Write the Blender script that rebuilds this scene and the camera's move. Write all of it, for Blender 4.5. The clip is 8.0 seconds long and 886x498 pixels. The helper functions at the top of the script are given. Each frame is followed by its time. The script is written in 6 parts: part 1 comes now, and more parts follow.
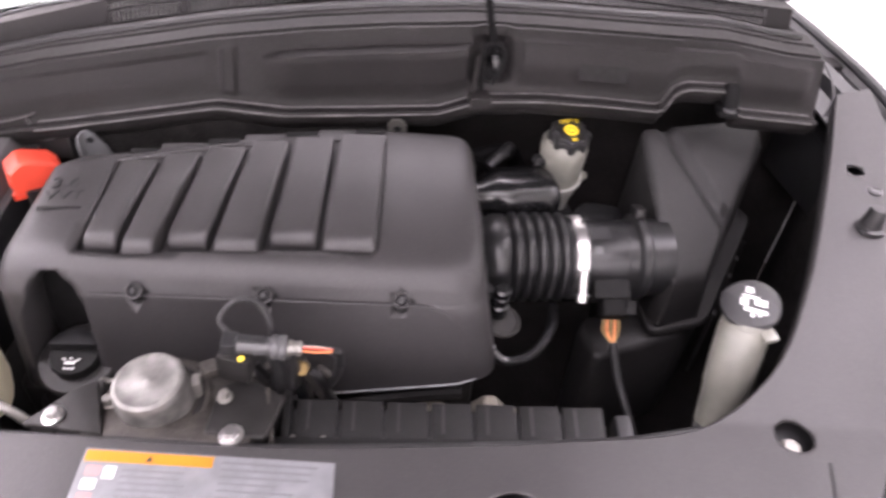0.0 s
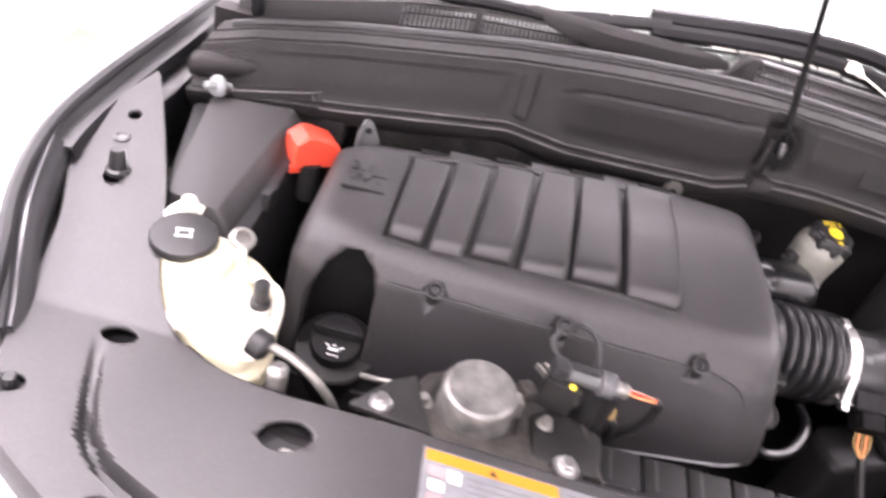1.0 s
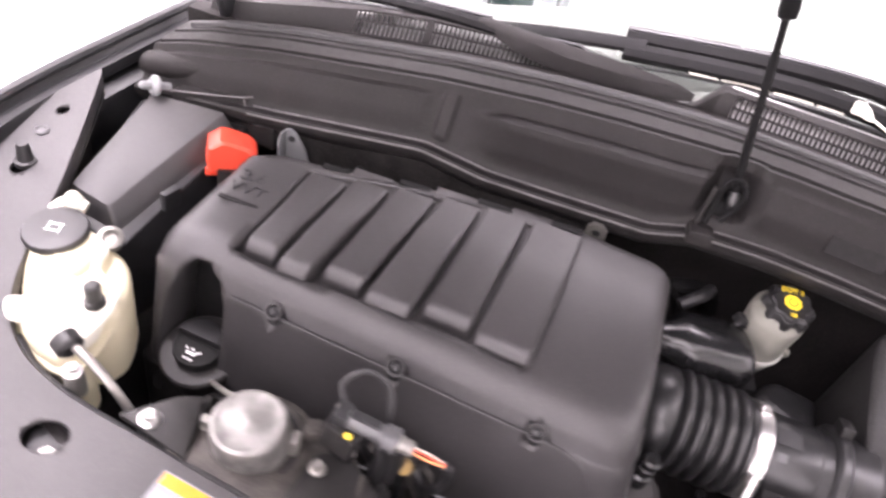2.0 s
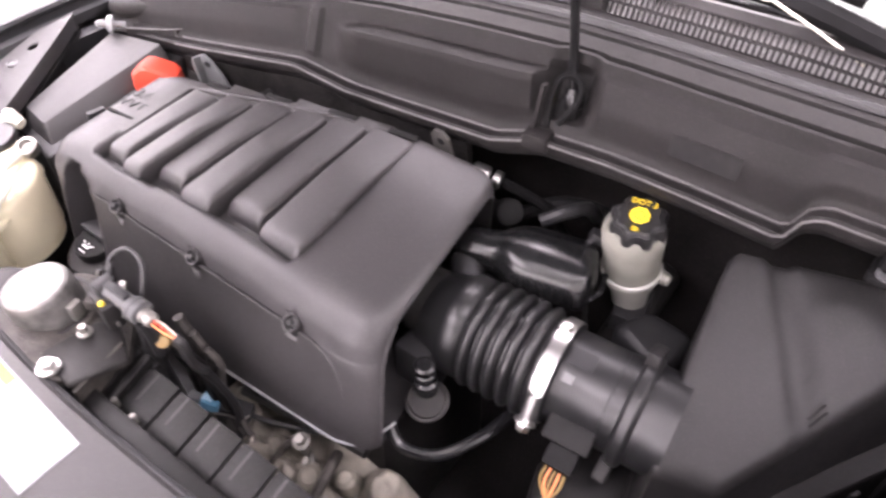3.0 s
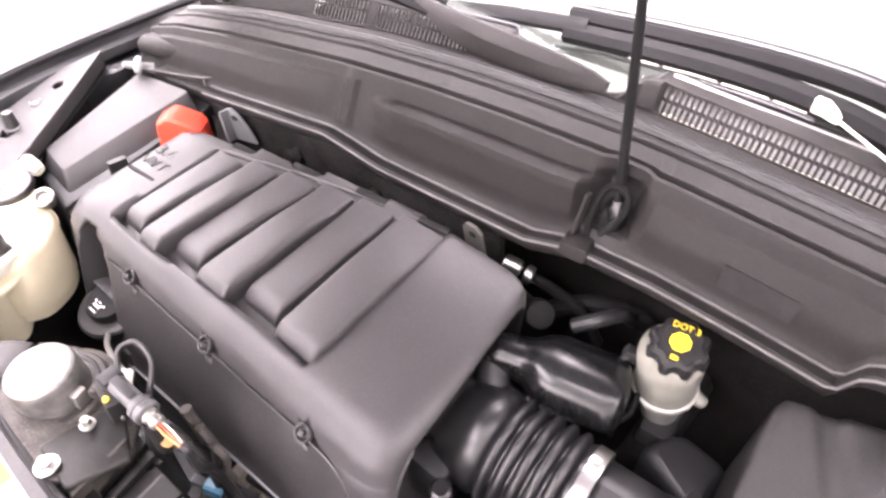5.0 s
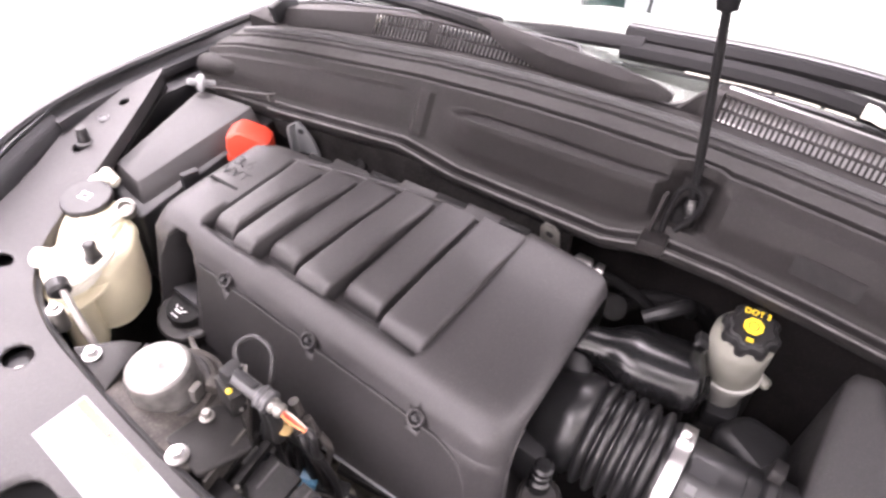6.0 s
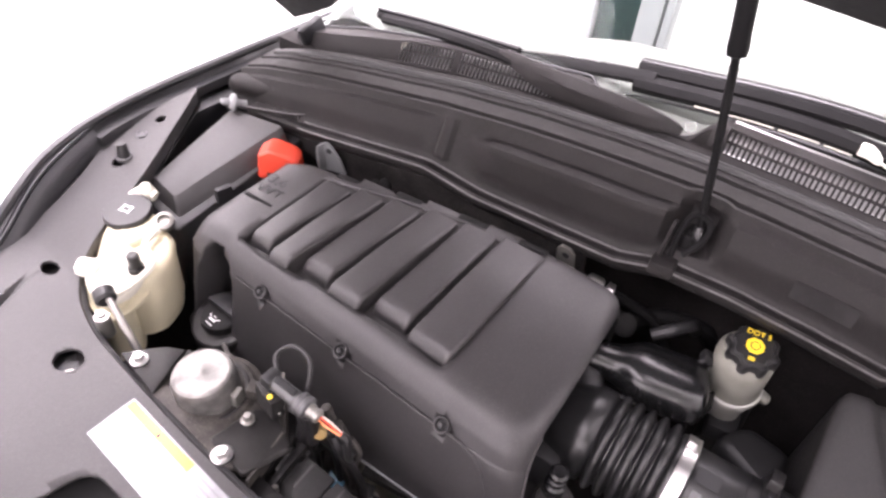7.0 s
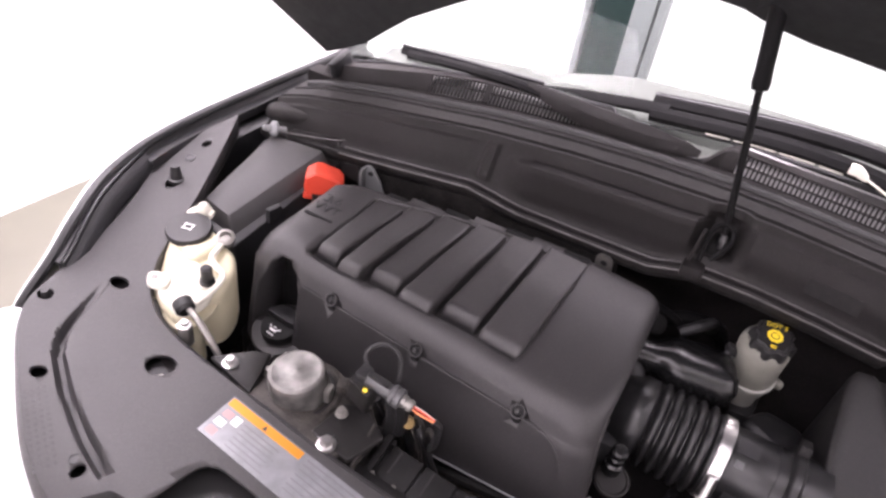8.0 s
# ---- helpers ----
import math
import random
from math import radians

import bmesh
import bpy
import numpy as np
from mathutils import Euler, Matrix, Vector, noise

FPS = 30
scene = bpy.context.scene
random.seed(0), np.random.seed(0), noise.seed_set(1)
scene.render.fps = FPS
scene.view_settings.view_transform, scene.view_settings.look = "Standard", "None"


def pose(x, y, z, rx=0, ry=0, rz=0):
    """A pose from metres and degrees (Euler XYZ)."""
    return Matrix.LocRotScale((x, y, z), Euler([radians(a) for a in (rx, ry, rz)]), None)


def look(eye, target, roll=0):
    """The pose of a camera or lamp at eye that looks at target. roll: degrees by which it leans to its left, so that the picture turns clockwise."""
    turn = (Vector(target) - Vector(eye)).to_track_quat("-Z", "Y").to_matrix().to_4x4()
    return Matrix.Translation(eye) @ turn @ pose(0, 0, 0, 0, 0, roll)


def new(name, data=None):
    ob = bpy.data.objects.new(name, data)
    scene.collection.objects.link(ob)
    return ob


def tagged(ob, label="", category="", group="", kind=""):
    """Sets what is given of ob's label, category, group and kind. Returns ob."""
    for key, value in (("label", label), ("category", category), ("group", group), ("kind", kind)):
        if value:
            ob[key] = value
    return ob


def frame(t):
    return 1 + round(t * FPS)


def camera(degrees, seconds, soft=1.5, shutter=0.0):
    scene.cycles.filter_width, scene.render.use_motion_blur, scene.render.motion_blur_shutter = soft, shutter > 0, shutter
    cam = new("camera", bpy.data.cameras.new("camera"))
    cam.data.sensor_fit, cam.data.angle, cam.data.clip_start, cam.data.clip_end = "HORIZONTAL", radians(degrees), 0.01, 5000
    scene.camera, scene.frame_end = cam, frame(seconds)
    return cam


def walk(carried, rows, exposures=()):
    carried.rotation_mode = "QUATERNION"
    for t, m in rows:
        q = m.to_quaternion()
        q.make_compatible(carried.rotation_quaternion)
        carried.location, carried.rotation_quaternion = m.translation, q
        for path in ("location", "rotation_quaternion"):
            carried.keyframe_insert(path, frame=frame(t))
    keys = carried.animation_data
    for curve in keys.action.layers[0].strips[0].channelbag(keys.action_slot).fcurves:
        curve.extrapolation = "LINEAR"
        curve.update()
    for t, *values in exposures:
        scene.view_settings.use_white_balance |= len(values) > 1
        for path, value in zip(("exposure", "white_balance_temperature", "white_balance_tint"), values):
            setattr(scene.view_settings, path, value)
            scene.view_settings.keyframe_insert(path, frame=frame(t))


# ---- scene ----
cam = camera(66.0, 8.0, soft=2.6, shutter=0.5)
PATH = [
    (0, (0.1928, -0.6280, 1.6322), (0.2334, 0.1248, 0.9752), 4.36),
    (0.5, (0.0041, -0.6693, 1.5237), (0.0513, 0.1411, 0.9396), 11.85),
    (1, (-0.2017, -0.6556, 1.5137), (-0.1633, 0.1634, 0.9411), 17.35),
    (1.2, (-0.2586, -0.6283, 1.5009), (-0.1956, 0.1973, 0.9402), 20.20),
    (2.3, (0.3530, -0.4221, 1.6497), (0.0321, 0.2384, 0.9709), 6.21),
    (2.5, (0.4757, -0.3568, 1.6466), (0.0700, 0.2443, 0.9581), 0.62),
    (3, (0.6248, -0.2978, 1.5971), (0.1851, 0.2734, 0.9039), -0.33),
    (3.5, (0.6852, -0.1968, 1.5816), (0.2151, 0.3539, 0.8918), -3.84),
    (4, (0.6413, -0.1895, 1.5825), (0.1732, 0.3641, 0.8936), -1.62),
    (4.5, (0.5925, -0.1915, 1.6186), (0.1241, 0.3492, 0.9199), -0.32),
    (5.8, (0.4585, -0.3224, 1.6878), (0.0302, 0.2691, 1.0047), 6.53),
    (6, (0.4547, -0.3613, 1.6761), (0.0258, 0.2401, 1.0020), 4.16),
    (6.5, (0.4353, -0.3802, 1.6957), (0.0156, 0.2196, 1.0145), 5.38),
    (7, (0.4451, -0.4170, 1.7288), (0.0154, 0.1930, 1.0631), 5.57),
    (7.5, (0.4111, -0.5039, 1.7419), (-0.0127, 0.1274, 1.0925), 6.10),
    (8, (0.3486, -0.6226, 1.7471), (-0.0228, 0.0732, 1.1324), 9.38),
]
EXPOSURES = [(0.0, 0.28, 6380, 30), (0.5, 0.55, 6400, 30), (1.0, 0.60, 6420, 29), (2.5, 0.54, 6450, 31), (3.0, 0.86, 6430, 31), (3.5, 1.09, 6520, 30), (4.5, 1.51, 6530, 29), (6.0, 0.89, 6480, 30), (6.5, 0.63, 6450, 30), (7.0, 0.35, 6450, 30), (7.5, 0.21, 6430, 31), (8.0, -0.27, 6400, 31)]
walk(cam, [(t, look(eye, target, roll)) for t, eye, target, roll in PATH], EXPOSURES)
# ---- world, sun, large lights ----
world = bpy.data.worlds.new("world")
scene.world = world
world.use_nodes = True
world.node_tree.nodes["Background"].inputs[0].default_value = (0.9, 0.95, 1.0, 1)
world.node_tree.nodes["Background"].inputs[1].default_value = 0.3


def lamp(name, eye, target, w, h, watts, colour=(1.0, 0.985, 0.97)):
    """A flat panel of light, assumed under the ceiling out of view."""
    data = bpy.data.lights.new(name, "AREA")
    data.shape, data.size, data.size_y, data.energy, data.color = "RECTANGLE", w, h, watts, colour
    ob = new(name, data)
    ob.matrix_world = look(eye, target)
    return tagged(ob, "long white light panel, assumed under the ceiling out of view", "lamp", "studio light panels")


lamp("ceiling_light", (-0.45, -1.5, 3.0), (0.0, -0.15, 0.95), 2.6, 0.6, 45)
# Unseen wall-wash panels, added to brighten the walls and the engine's front faces.
lamp("ceiling_light", (0.3, -4.2, 3.05), (0.3, -5.0, 1.2), 4.2, 0.5, 240)
lamp("ceiling_light", (-1.4, 0.2, 3.05), (-2.1, 0.2, 1.8), 0.5, 4.0, 360)
lamp("ceiling_light", (2.2, 0.6, 3.05), (2.65, 0.9, 0.9), 0.5, 3.6, 98)
lamp("ceiling_light", (0.2, 1.7, 3.05), (0.2, 2.4, 0.9), 4.0, 0.5, 110)

# ---- materials ----


def mat(name, colour, rough=0.5, metal=0.0, var=0.15, scale=60.0, bump=0.1, spec=0.5, dust=0.0, coat=0.0, big=6.0):
    """A surface with broad stains, fine grain, roughness wear and relief."""
    m = bpy.data.materials.new(name)
    m.use_nodes = True
    nt = m.node_tree
    b = nt.nodes["Principled BSDF"]
    tc = nt.nodes.new("ShaderNodeTexCoord")

    def noise_tex(s, detail):
        n = nt.nodes.new("ShaderNodeTexNoise")
        n.inputs["Scale"].default_value, n.inputs["Detail"].default_value = s, detail
        nt.links.new(tc.outputs["Object"], n.inputs["Vector"])
        return n.outputs[0]

    def mapped(src, lo, hi, a=0.3, c=0.7):
        r = nt.nodes.new("ShaderNodeMapRange")
        for k, v in zip(range(1, 5), (a, c, lo, hi)):
            r.inputs[k].default_value = v
        nt.links.new(src, r.inputs[0])
        return r.outputs[0]

    def mixed(fac, one, two):
        x = nt.nodes.new("ShaderNodeMix")
        x.data_type = "RGBA"
        nt.links.new(fac, x.inputs[0])
        for sock, v in ((x.inputs[6], one), (x.inputs[7], two)):
            if isinstance(v, tuple):
                sock.default_value = (*v, 1)
            else:
                nt.links.new(v, sock)
        return x.outputs[2]

    broad, fine = noise_tex(big, 4), noise_tex(scale * 1.6, 4)
    lo, hi = tuple(max(0, c * (1 - var)) for c in colour), tuple(min(1, c * (1 + var)) for c in colour)
    col = mixed(mapped(broad, 0, 1), lo, hi)
    if dust:
        specks = noise_tex(scale * 5, 2)
        col = mixed(mapped(specks, 0, dust, 0.5, 0.8), col, (0.32, 0.29, 0.26))
    nt.links.new(col, b.inputs["Base Color"])
    nt.links.new(mapped(fine, rough * 0.92, min(1, rough * 1.1)), b.inputs["Roughness"])
    b.inputs["Metallic"].default_value = metal
    b.inputs["Specular IOR Level"].default_value = spec
    b.inputs["Coat Weight"].default_value = coat
    if bump:
        bp = nt.nodes.new("ShaderNodeBump")
        bp.inputs["Strength"].default_value, bp.inputs["Distance"].default_value = bump, 0.002
        nt.links.new(noise_tex(scale * 8, 2), bp.inputs["Height"])
        nt.links.new(bp.outputs[0], b.inputs["Normal"])
    return m


COVER = mat("cover_plastic", (0.0280, 0.0265, 0.0272), 0.43, var=0.14, scale=90, bump=0.12, dust=0.06, spec=0.47)
SHROUD = mat("shroud_plastic", (0.027, 0.0257, 0.0264), 0.5, var=0.1, scale=110, bump=0.12, dust=0.06)
COWL = mat("cowl_plastic", (0.0182, 0.0168, 0.0166), 0.52, var=0.16, scale=70, bump=0.08, dust=0.025, spec=0.14)
PLATE = mat("information_plate", (0.0125, 0.0115, 0.0115), 0.6, var=0.3, scale=120, bump=0.25, big=90, spec=0.2)
TRIM = mat("dark_trim", (0.016, 0.016, 0.017), 0.5, var=0.2, scale=70, bump=0.08)
RUBBER = mat("rubber", (0.014, 0.0137, 0.0142), 0.42, var=0.2, scale=80, bump=0.06)
GLOSS = mat("gloss_plastic", (0.008, 0.008, 0.0085), 0.25, var=0.08, scale=20, bump=0)
AIRBOX = mat("airbox_plastic", (0.0088, 0.0083, 0.0085), 0.5, var=0.2, scale=90, bump=0.1, dust=0.03, spec=0.28)
BLACKMETAL = mat("black_steel", (0.013, 0.0122, 0.0118), 0.5, var=0.3, scale=60, bump=0.06, dust=0.02, spec=0.3)
# Paler than the cowl: bright edge lines put into the colour, with some wear.
EDGE = mat("worn_sheen_edge", (0.075, 0.071, 0.071), 0.5, var=0.4, scale=60, bump=0.05, big=25)
BAYPAINT = mat("bay_paint", (0.020, 0.018, 0.018), 0.6, var=0.35, scale=40, bump=0.05, dust=0.04, big=10, spec=0.15)
CAN = mat("zinc_can", (0.19, 0.186, 0.176), 0.45, 0.7, var=0.4, scale=70, bump=0.08, big=48)
MOUNTSTEEL = mat("dusty_mount_steel", (0.036, 0.032, 0.028), 0.6, 0.3, var=0.5, scale=70, bump=0.25, dust=0.15, big=40)
BOLT = mat("bolt_steel", (0.62, 0.61, 0.6), 0.3, 1.0, var=0.15, scale=120, bump=0.05)
ALLOY = mat("cast_alloy", (0.22, 0.203, 0.17), 0.6, 0.4, var=0.45, scale=50, bump=0.6, dust=0.3, big=14)
STEEL = mat("bracket_steel", (0.3, 0.29, 0.27), 0.45, 0.8, var=0.25, scale=60, bump=0.1)
CREAM = mat("cream_tank", (0.72, 0.66, 0.47), 0.42, var=0.12, scale=30, bump=0.05, big=9)
TANKTOP = mat("white_tank_top", (0.7, 0.675, 0.58), 0.4, var=0.06, scale=30, bump=0.04)
MILKY = mat("milky_reservoir", (0.205, 0.203, 0.175), 0.3, var=0.25, scale=25, bump=0.03, big=18)
FBLID = mat("fuse_lid", (0.032, 0.0306, 0.0306), 0.52, var=0.12, scale=80, bump=0.08)
PALERING = mat("pale_reservoir_ring", (0.42, 0.42, 0.385), 0.4, var=0.1, scale=25, bump=0.03)
BELLOWS = mat("bellows_rubber", (0.010, 0.010, 0.0105), 0.36, var=0.15, scale=40, bump=0.03)
RED = mat("red_plastic", (0.72, 0.07, 0.035), 0.4, var=0.08, scale=50, bump=0.05)
YELLOW = mat("yellow_print", (0.85, 0.62, 0.03), 0.5, var=0.05, bump=0)
ORANGE = mat("orange_print", (0.62, 0.25, 0.025), 0.3, 0.3, var=0.04, bump=0)
LABEL = mat("label_silver", (0.215, 0.219, 0.231), 0.30, 0.3, var=0.16, scale=40, bump=0.05, big=40)
PRINT = mat("grey_print", (0.17, 0.172, 0.182), 0.32, 0.3, var=0.1, bump=0)
INK = mat("black_ink", (0.02, 0.02, 0.02), 0.4, bump=0)
REDINK = mat("red_ink", (0.42, 0.22, 0.22), 0.4, bump=0)
WHITEINK = mat("white_print", (0.78, 0.78, 0.77), 0.45, var=0.05, bump=0)
PAINT = mat("white_paint", (0.8, 0.8, 0.8), 0.25, var=0.02, scale=8, bump=0, coat=0.6)
STRUT = mat("strut_black", (0.009, 0.0088, 0.0090), 0.6, var=0.2, scale=40, bump=0.03, spec=0.06)
PLANK = mat("fan_shroud_plastic", (0.0075, 0.0072, 0.0072), 0.5, var=0.25, scale=60, bump=0.08, dust=0.02, spec=0.28)
# Matt black rubber; in notches and openings its black stands for shade.
PIT = mat("black_recess_rubber", (0.008, 0.0078, 0.0078), 0.7, var=0.2, scale=60, bump=0.05, spec=0.2)
BODY = mat("black_paint", (0.015, 0.015, 0.016), 0.35, var=0.1, scale=20, bump=0.02)
LAMPBODY = mat("lamp_housing", (0.03, 0.03, 0.032), 0.38, var=0.2, scale=10, bump=0.02, coat=0.1)
HOODIN = mat("hood_underside", (0.012, 0.012, 0.012), 0.7, var=0.2, scale=30, bump=0.2)
BLUE = mat("blue_plastic", (0.10, 0.28, 0.42), 0.4, var=0.15, bump=0.05)
COPPER = mat("orange_wire", (0.8, 0.27, 0.1), 0.45, var=0.1, bump=0.02)
LOOM = mat("dusty_loom_tape", (0.045, 0.041, 0.037), 0.7, var=0.3, scale=60, bump=0.3, big=40)
INSUL = mat("firewall_felt", (0.015, 0.014, 0.0135), 0.85, var=0.45, scale=50, bump=0.5, dust=0.06, big=28, spec=0.1)
PALEBLUE = mat("pale_blue_plastic", (0.36, 0.56, 0.68), 0.35, var=0.1, bump=0.03)
OCHRE = mat("ochre_plastic", (0.22, 0.145, 0.05), 0.5, var=0.2, scale=60, bump=0.1)
GREYPL = mat("grey_connector", (0.075, 0.075, 0.077), 0.38, var=0.15, scale=60, bump=0.05)
WALL = mat("white_wall", (0.86, 0.86, 0.85), 0.7, var=0.02, scale=3, bump=0.02, big=0.6)
FLOOR = mat("concrete_floor", (0.165, 0.160, 0.126), 0.5, var=0.12, scale=8, bump=0.08, big=1.5)
PILLAR = mat("green_reflected_post", (0.010, 0.020, 0.019), 0.3, var=0.3, scale=3, bump=0.02, big=2.0)
PALE = mat("pale_metal", (0.20, 0.205, 0.21), 0.4, var=0.1, scale=5, bump=0.02)
DASH = mat("dashboard_vinyl", (0.095, 0.092, 0.087), 0.6, var=0.1, scale=40, bump=0.05)
GRILLE_IN = mat("pale_slot_sheet", (0.40, 0.395, 0.39), 0.5, var=0.1, scale=20, bump=0.03)

GLASS = bpy.data.materials.new("windscreen_glass")
GLASS.use_nodes = True
_n = GLASS.node_tree
_tr, _gl, _mx, _fr = (_n.nodes.new(k) for k in ("ShaderNodeBsdfTransparent", "ShaderNodeBsdfGlossy", "ShaderNodeMixShader", "ShaderNodeFresnel"))
_tr.inputs[0].default_value = (0.93, 0.97, 0.95, 1)
_gl.inputs["Roughness"].default_value = 0.02
_fr.inputs[0].default_value = 1.08
_n.links.new(_fr.outputs[0], _mx.inputs[0])
_n.links.new(_tr.outputs[0], _mx.inputs[1])
_n.links.new(_gl.outputs[0], _mx.inputs[2])
_n.links.new(_mx.outputs[0], _n.nodes["Material Output"].inputs[0])

# ---- mesh helpers ----
V = Vector


def where(ob):
    p = V((0, 0, 0))
    while ob:
        p += ob.location
        ob = ob.parent
    return p


def thing(name, at, label, category, group="", kind=""):
    ob = new(name)
    ob.empty_display_size = 0.02
    ob.location = at
    return tagged(ob, label, category, group, kind)


def finish(bm, angle=0.6):
    bmesh.ops.recalc_face_normals(bm, faces=bm.faces)
    for f in bm.faces:
        f.smooth = True
    for e in bm.edges:
        e.smooth = len(e.link_faces) == 2 and e.calc_face_angle(0) < angle


def part(name, bm, material, parent=None, label="", angle=0.6):
    """Links a bmesh, given in world coordinates, as one mesh under a thing or part."""
    finish(bm, angle)
    me = bpy.data.meshes.new(name)
    at = where(parent) if parent else V((0, 0, 0))
    if not parent and bm.verts:
        lo = [min(v.co[k] for v in bm.verts) for k in range(3)]
        hi = [max(v.co[k] for v in bm.verts) for k in range(3)]
        at = V(((lo[0] + hi[0]) / 2, (lo[1] + hi[1]) / 2, lo[2]))
    bmesh.ops.translate(bm, verts=bm.verts, vec=-at)
    bm.to_mesh(me)
    bm.free()
    me.materials.append(material)
    ob = new(name, me)
    if parent:
        ob.parent = parent
    else:
        ob.location = at
    if label:
        tagged(ob, label)
    return ob


def B():
    return bmesh.new()


def frame_of(axis):
    a = V(axis).normalized()
    u = a.orthogonal().normalized() if abs(a.z) < 0.99 else V((1, 0, 0))
    u = (u - a * u.dot(a)).normalized()
    return a, u, a.cross(u)


def lathe(bm, base, axis, profile, seg=28, wobble=None):
    """Turns a list of (radius, height) about an axis; wobble(angle) scales the radius."""
    a, u, w = frame_of(axis)
    rings = []
    for r, h in profile:
        ring = []
        for i in range(seg):
            t = 2 * math.pi * i / seg
            k = wobble(t) if wobble else 1
            ring.append(bm.verts.new(V(base) + a * h + (u * math.cos(t) + w * math.sin(t)) * max(r, 1e-4) * k))
        rings.append(ring)
    for p, q in zip(rings, rings[1:]):
        for i in range(seg):
            j = (i + 1) % seg
            bm.faces.new((p[i], p[j], q[j], q[i]))
    bm.faces.new(rings[0][::-1])
    bm.faces.new(rings[-1])
    return bm


def cyl(bm, p, q, r, r2=None, seg=20, soft=0.0):
    d = V(q) - V(p)
    n, r2 = d.length, r if r2 is None else r2
    s = min(soft, n * 0.4, r * 0.8, r2 * 0.8)
    prof = [(r, 0), (r2, n)] if not s else [(r - s, 0), (r, s), (r2, n - s), (r2 - s, n)]
    return lathe(bm, p, d, prof, seg)


def box(bm, c, s, turn=(0, 0, 0), soft=0.003, taper=1.0):
    m = pose(*c, *turn)
    vs = []
    for z in (-0.5, 0.5):
        k = taper if z > 0 else 1
        for x, y in ((-0.5, -0.5), (0.5, -0.5), (0.5, 0.5), (-0.5, 0.5)):
            vs.append(bm.verts.new(m @ V((x * s[0] * k, y * s[1] * k, z * s[2]))))
    fs = [bm.faces.new([vs[i] for i in f]) for f in ((3, 2, 1, 0), (4, 5, 6, 7), (0, 1, 5, 4), (1, 2, 6, 5), (2, 3, 7, 6), (3, 0, 4, 7))]
    if soft:
        es = list({e for f in fs for e in f.edges})
        bmesh.ops.bevel(bm, geom=es, offset=min(soft, 0.45 * min(s)), segments=2, affect="EDGES", profile=0.6)
    return bm


def smooth_path(pts, n=8):
    pts = [V(p) for p in pts]
    if len(pts) < 3:
        return pts
    ext = [2 * pts[0] - pts[1], *pts, 2 * pts[-1] - pts[-2]]
    out = []
    for i in range(1, len(ext) - 2):
        a, b, c, d = ext[i - 1 : i + 3]
        for k in range(n):
            t = k / n
            out.append(0.5 * (2 * b + (c - a) * t + (2 * a - 5 * b + 4 * c - d) * t * t + (3 * b - a - 3 * c + d) * t**3))
    return [*out, pts[-1]]


def tube(bm, pts, r, seg=10, n=8, squash=1.0):
    path = smooth_path(pts, n)
    a, u, w = frame_of(path[1] - path[0])
    rings = []
    for i, p in enumerate(path):
        d = (path[min(i + 1, len(path) - 1)] - path[max(i - 1, 0)]).normalized()
        u = (u - d * u.dot(d)).normalized()
        w = d.cross(u)
        rings.append([bm.verts.new(p + (u * math.cos(2 * math.pi * k / seg) + w * squash * math.sin(2 * math.pi * k / seg)) * r) for k in range(seg)])
    for p, q in zip(rings, rings[1:]):
        for i in range(seg):
            bm.faces.new((p[i], p[(i + 1) % seg], q[(i + 1) % seg], q[i]))
    bm.faces.new(rings[0][::-1])
    bm.faces.new(rings[-1])
    return bm


def loft(bm, rings, caps=True):
    rows = [[bm.verts.new(p) for p in ring] for ring in rings]
    for p, q in zip(rows, rows[1:]):
        for i in range(len(p)):
            j = (i + 1) % len(p)
            bm.faces.new((p[i], p[j], q[j], q[i]))
    if caps:
        bm.faces.new(rows[0][::-1])
        bm.faces.new(rows[-1])
    return bm


def sheet(bm, grid, thick):
    """A closed sheet from rows of points; thick: an offset vector, or a length along -z."""
    off = V((0, 0, -thick)) if not isinstance(thick, Vector) else thick
    top = [[bm.verts.new(p) for p in row] for row in grid]
    bot = [[bm.verts.new(V(p) + off) for p in row] for row in grid]
    n, m = len(grid), len(grid[0])
    for i in range(n - 1):
        for j in range(m - 1):
            bm.faces.new((top[i][j], top[i][j + 1], top[i + 1][j + 1], top[i + 1][j]))
            bm.faces.new((bot[i][j], bot[i + 1][j], bot[i + 1][j + 1], bot[i][j + 1]))
    rim = [(0, j) for j in range(m)] + [(i, m - 1) for i in range(1, n)] + [(n - 1, j) for j in range(m - 2, -1, -1)] + [(i, 0) for i in range(n - 2, 0, -1)]
    for (a, b), (c, d) in zip(rim, rim[1:] + rim[:1]):
        bm.faces.new((top[a][b], bot[a][b], bot[c][d], top[c][d]))
    return bm


def rounded(poly, r, n=4):
    """Rounds the corners of a plan polygon."""
    out = []
    k = len(poly)
    for i in range(k):
        p, a, b = V(poly[i]), V(poly[i - 1]), V(poly[(i + 1) % k])
        s = min(r, (a - p).length * 0.45, (b - p).length * 0.45)
        p0, p1 = p + (a - p).normalized() * s, p + (b - p).normalized() * s
        for t in range(n + 1):
            t /= n
            out.append(p0 * (1 - t) ** 2 + p * 2 * t * (1 - t) + p1 * t * t)
    return out


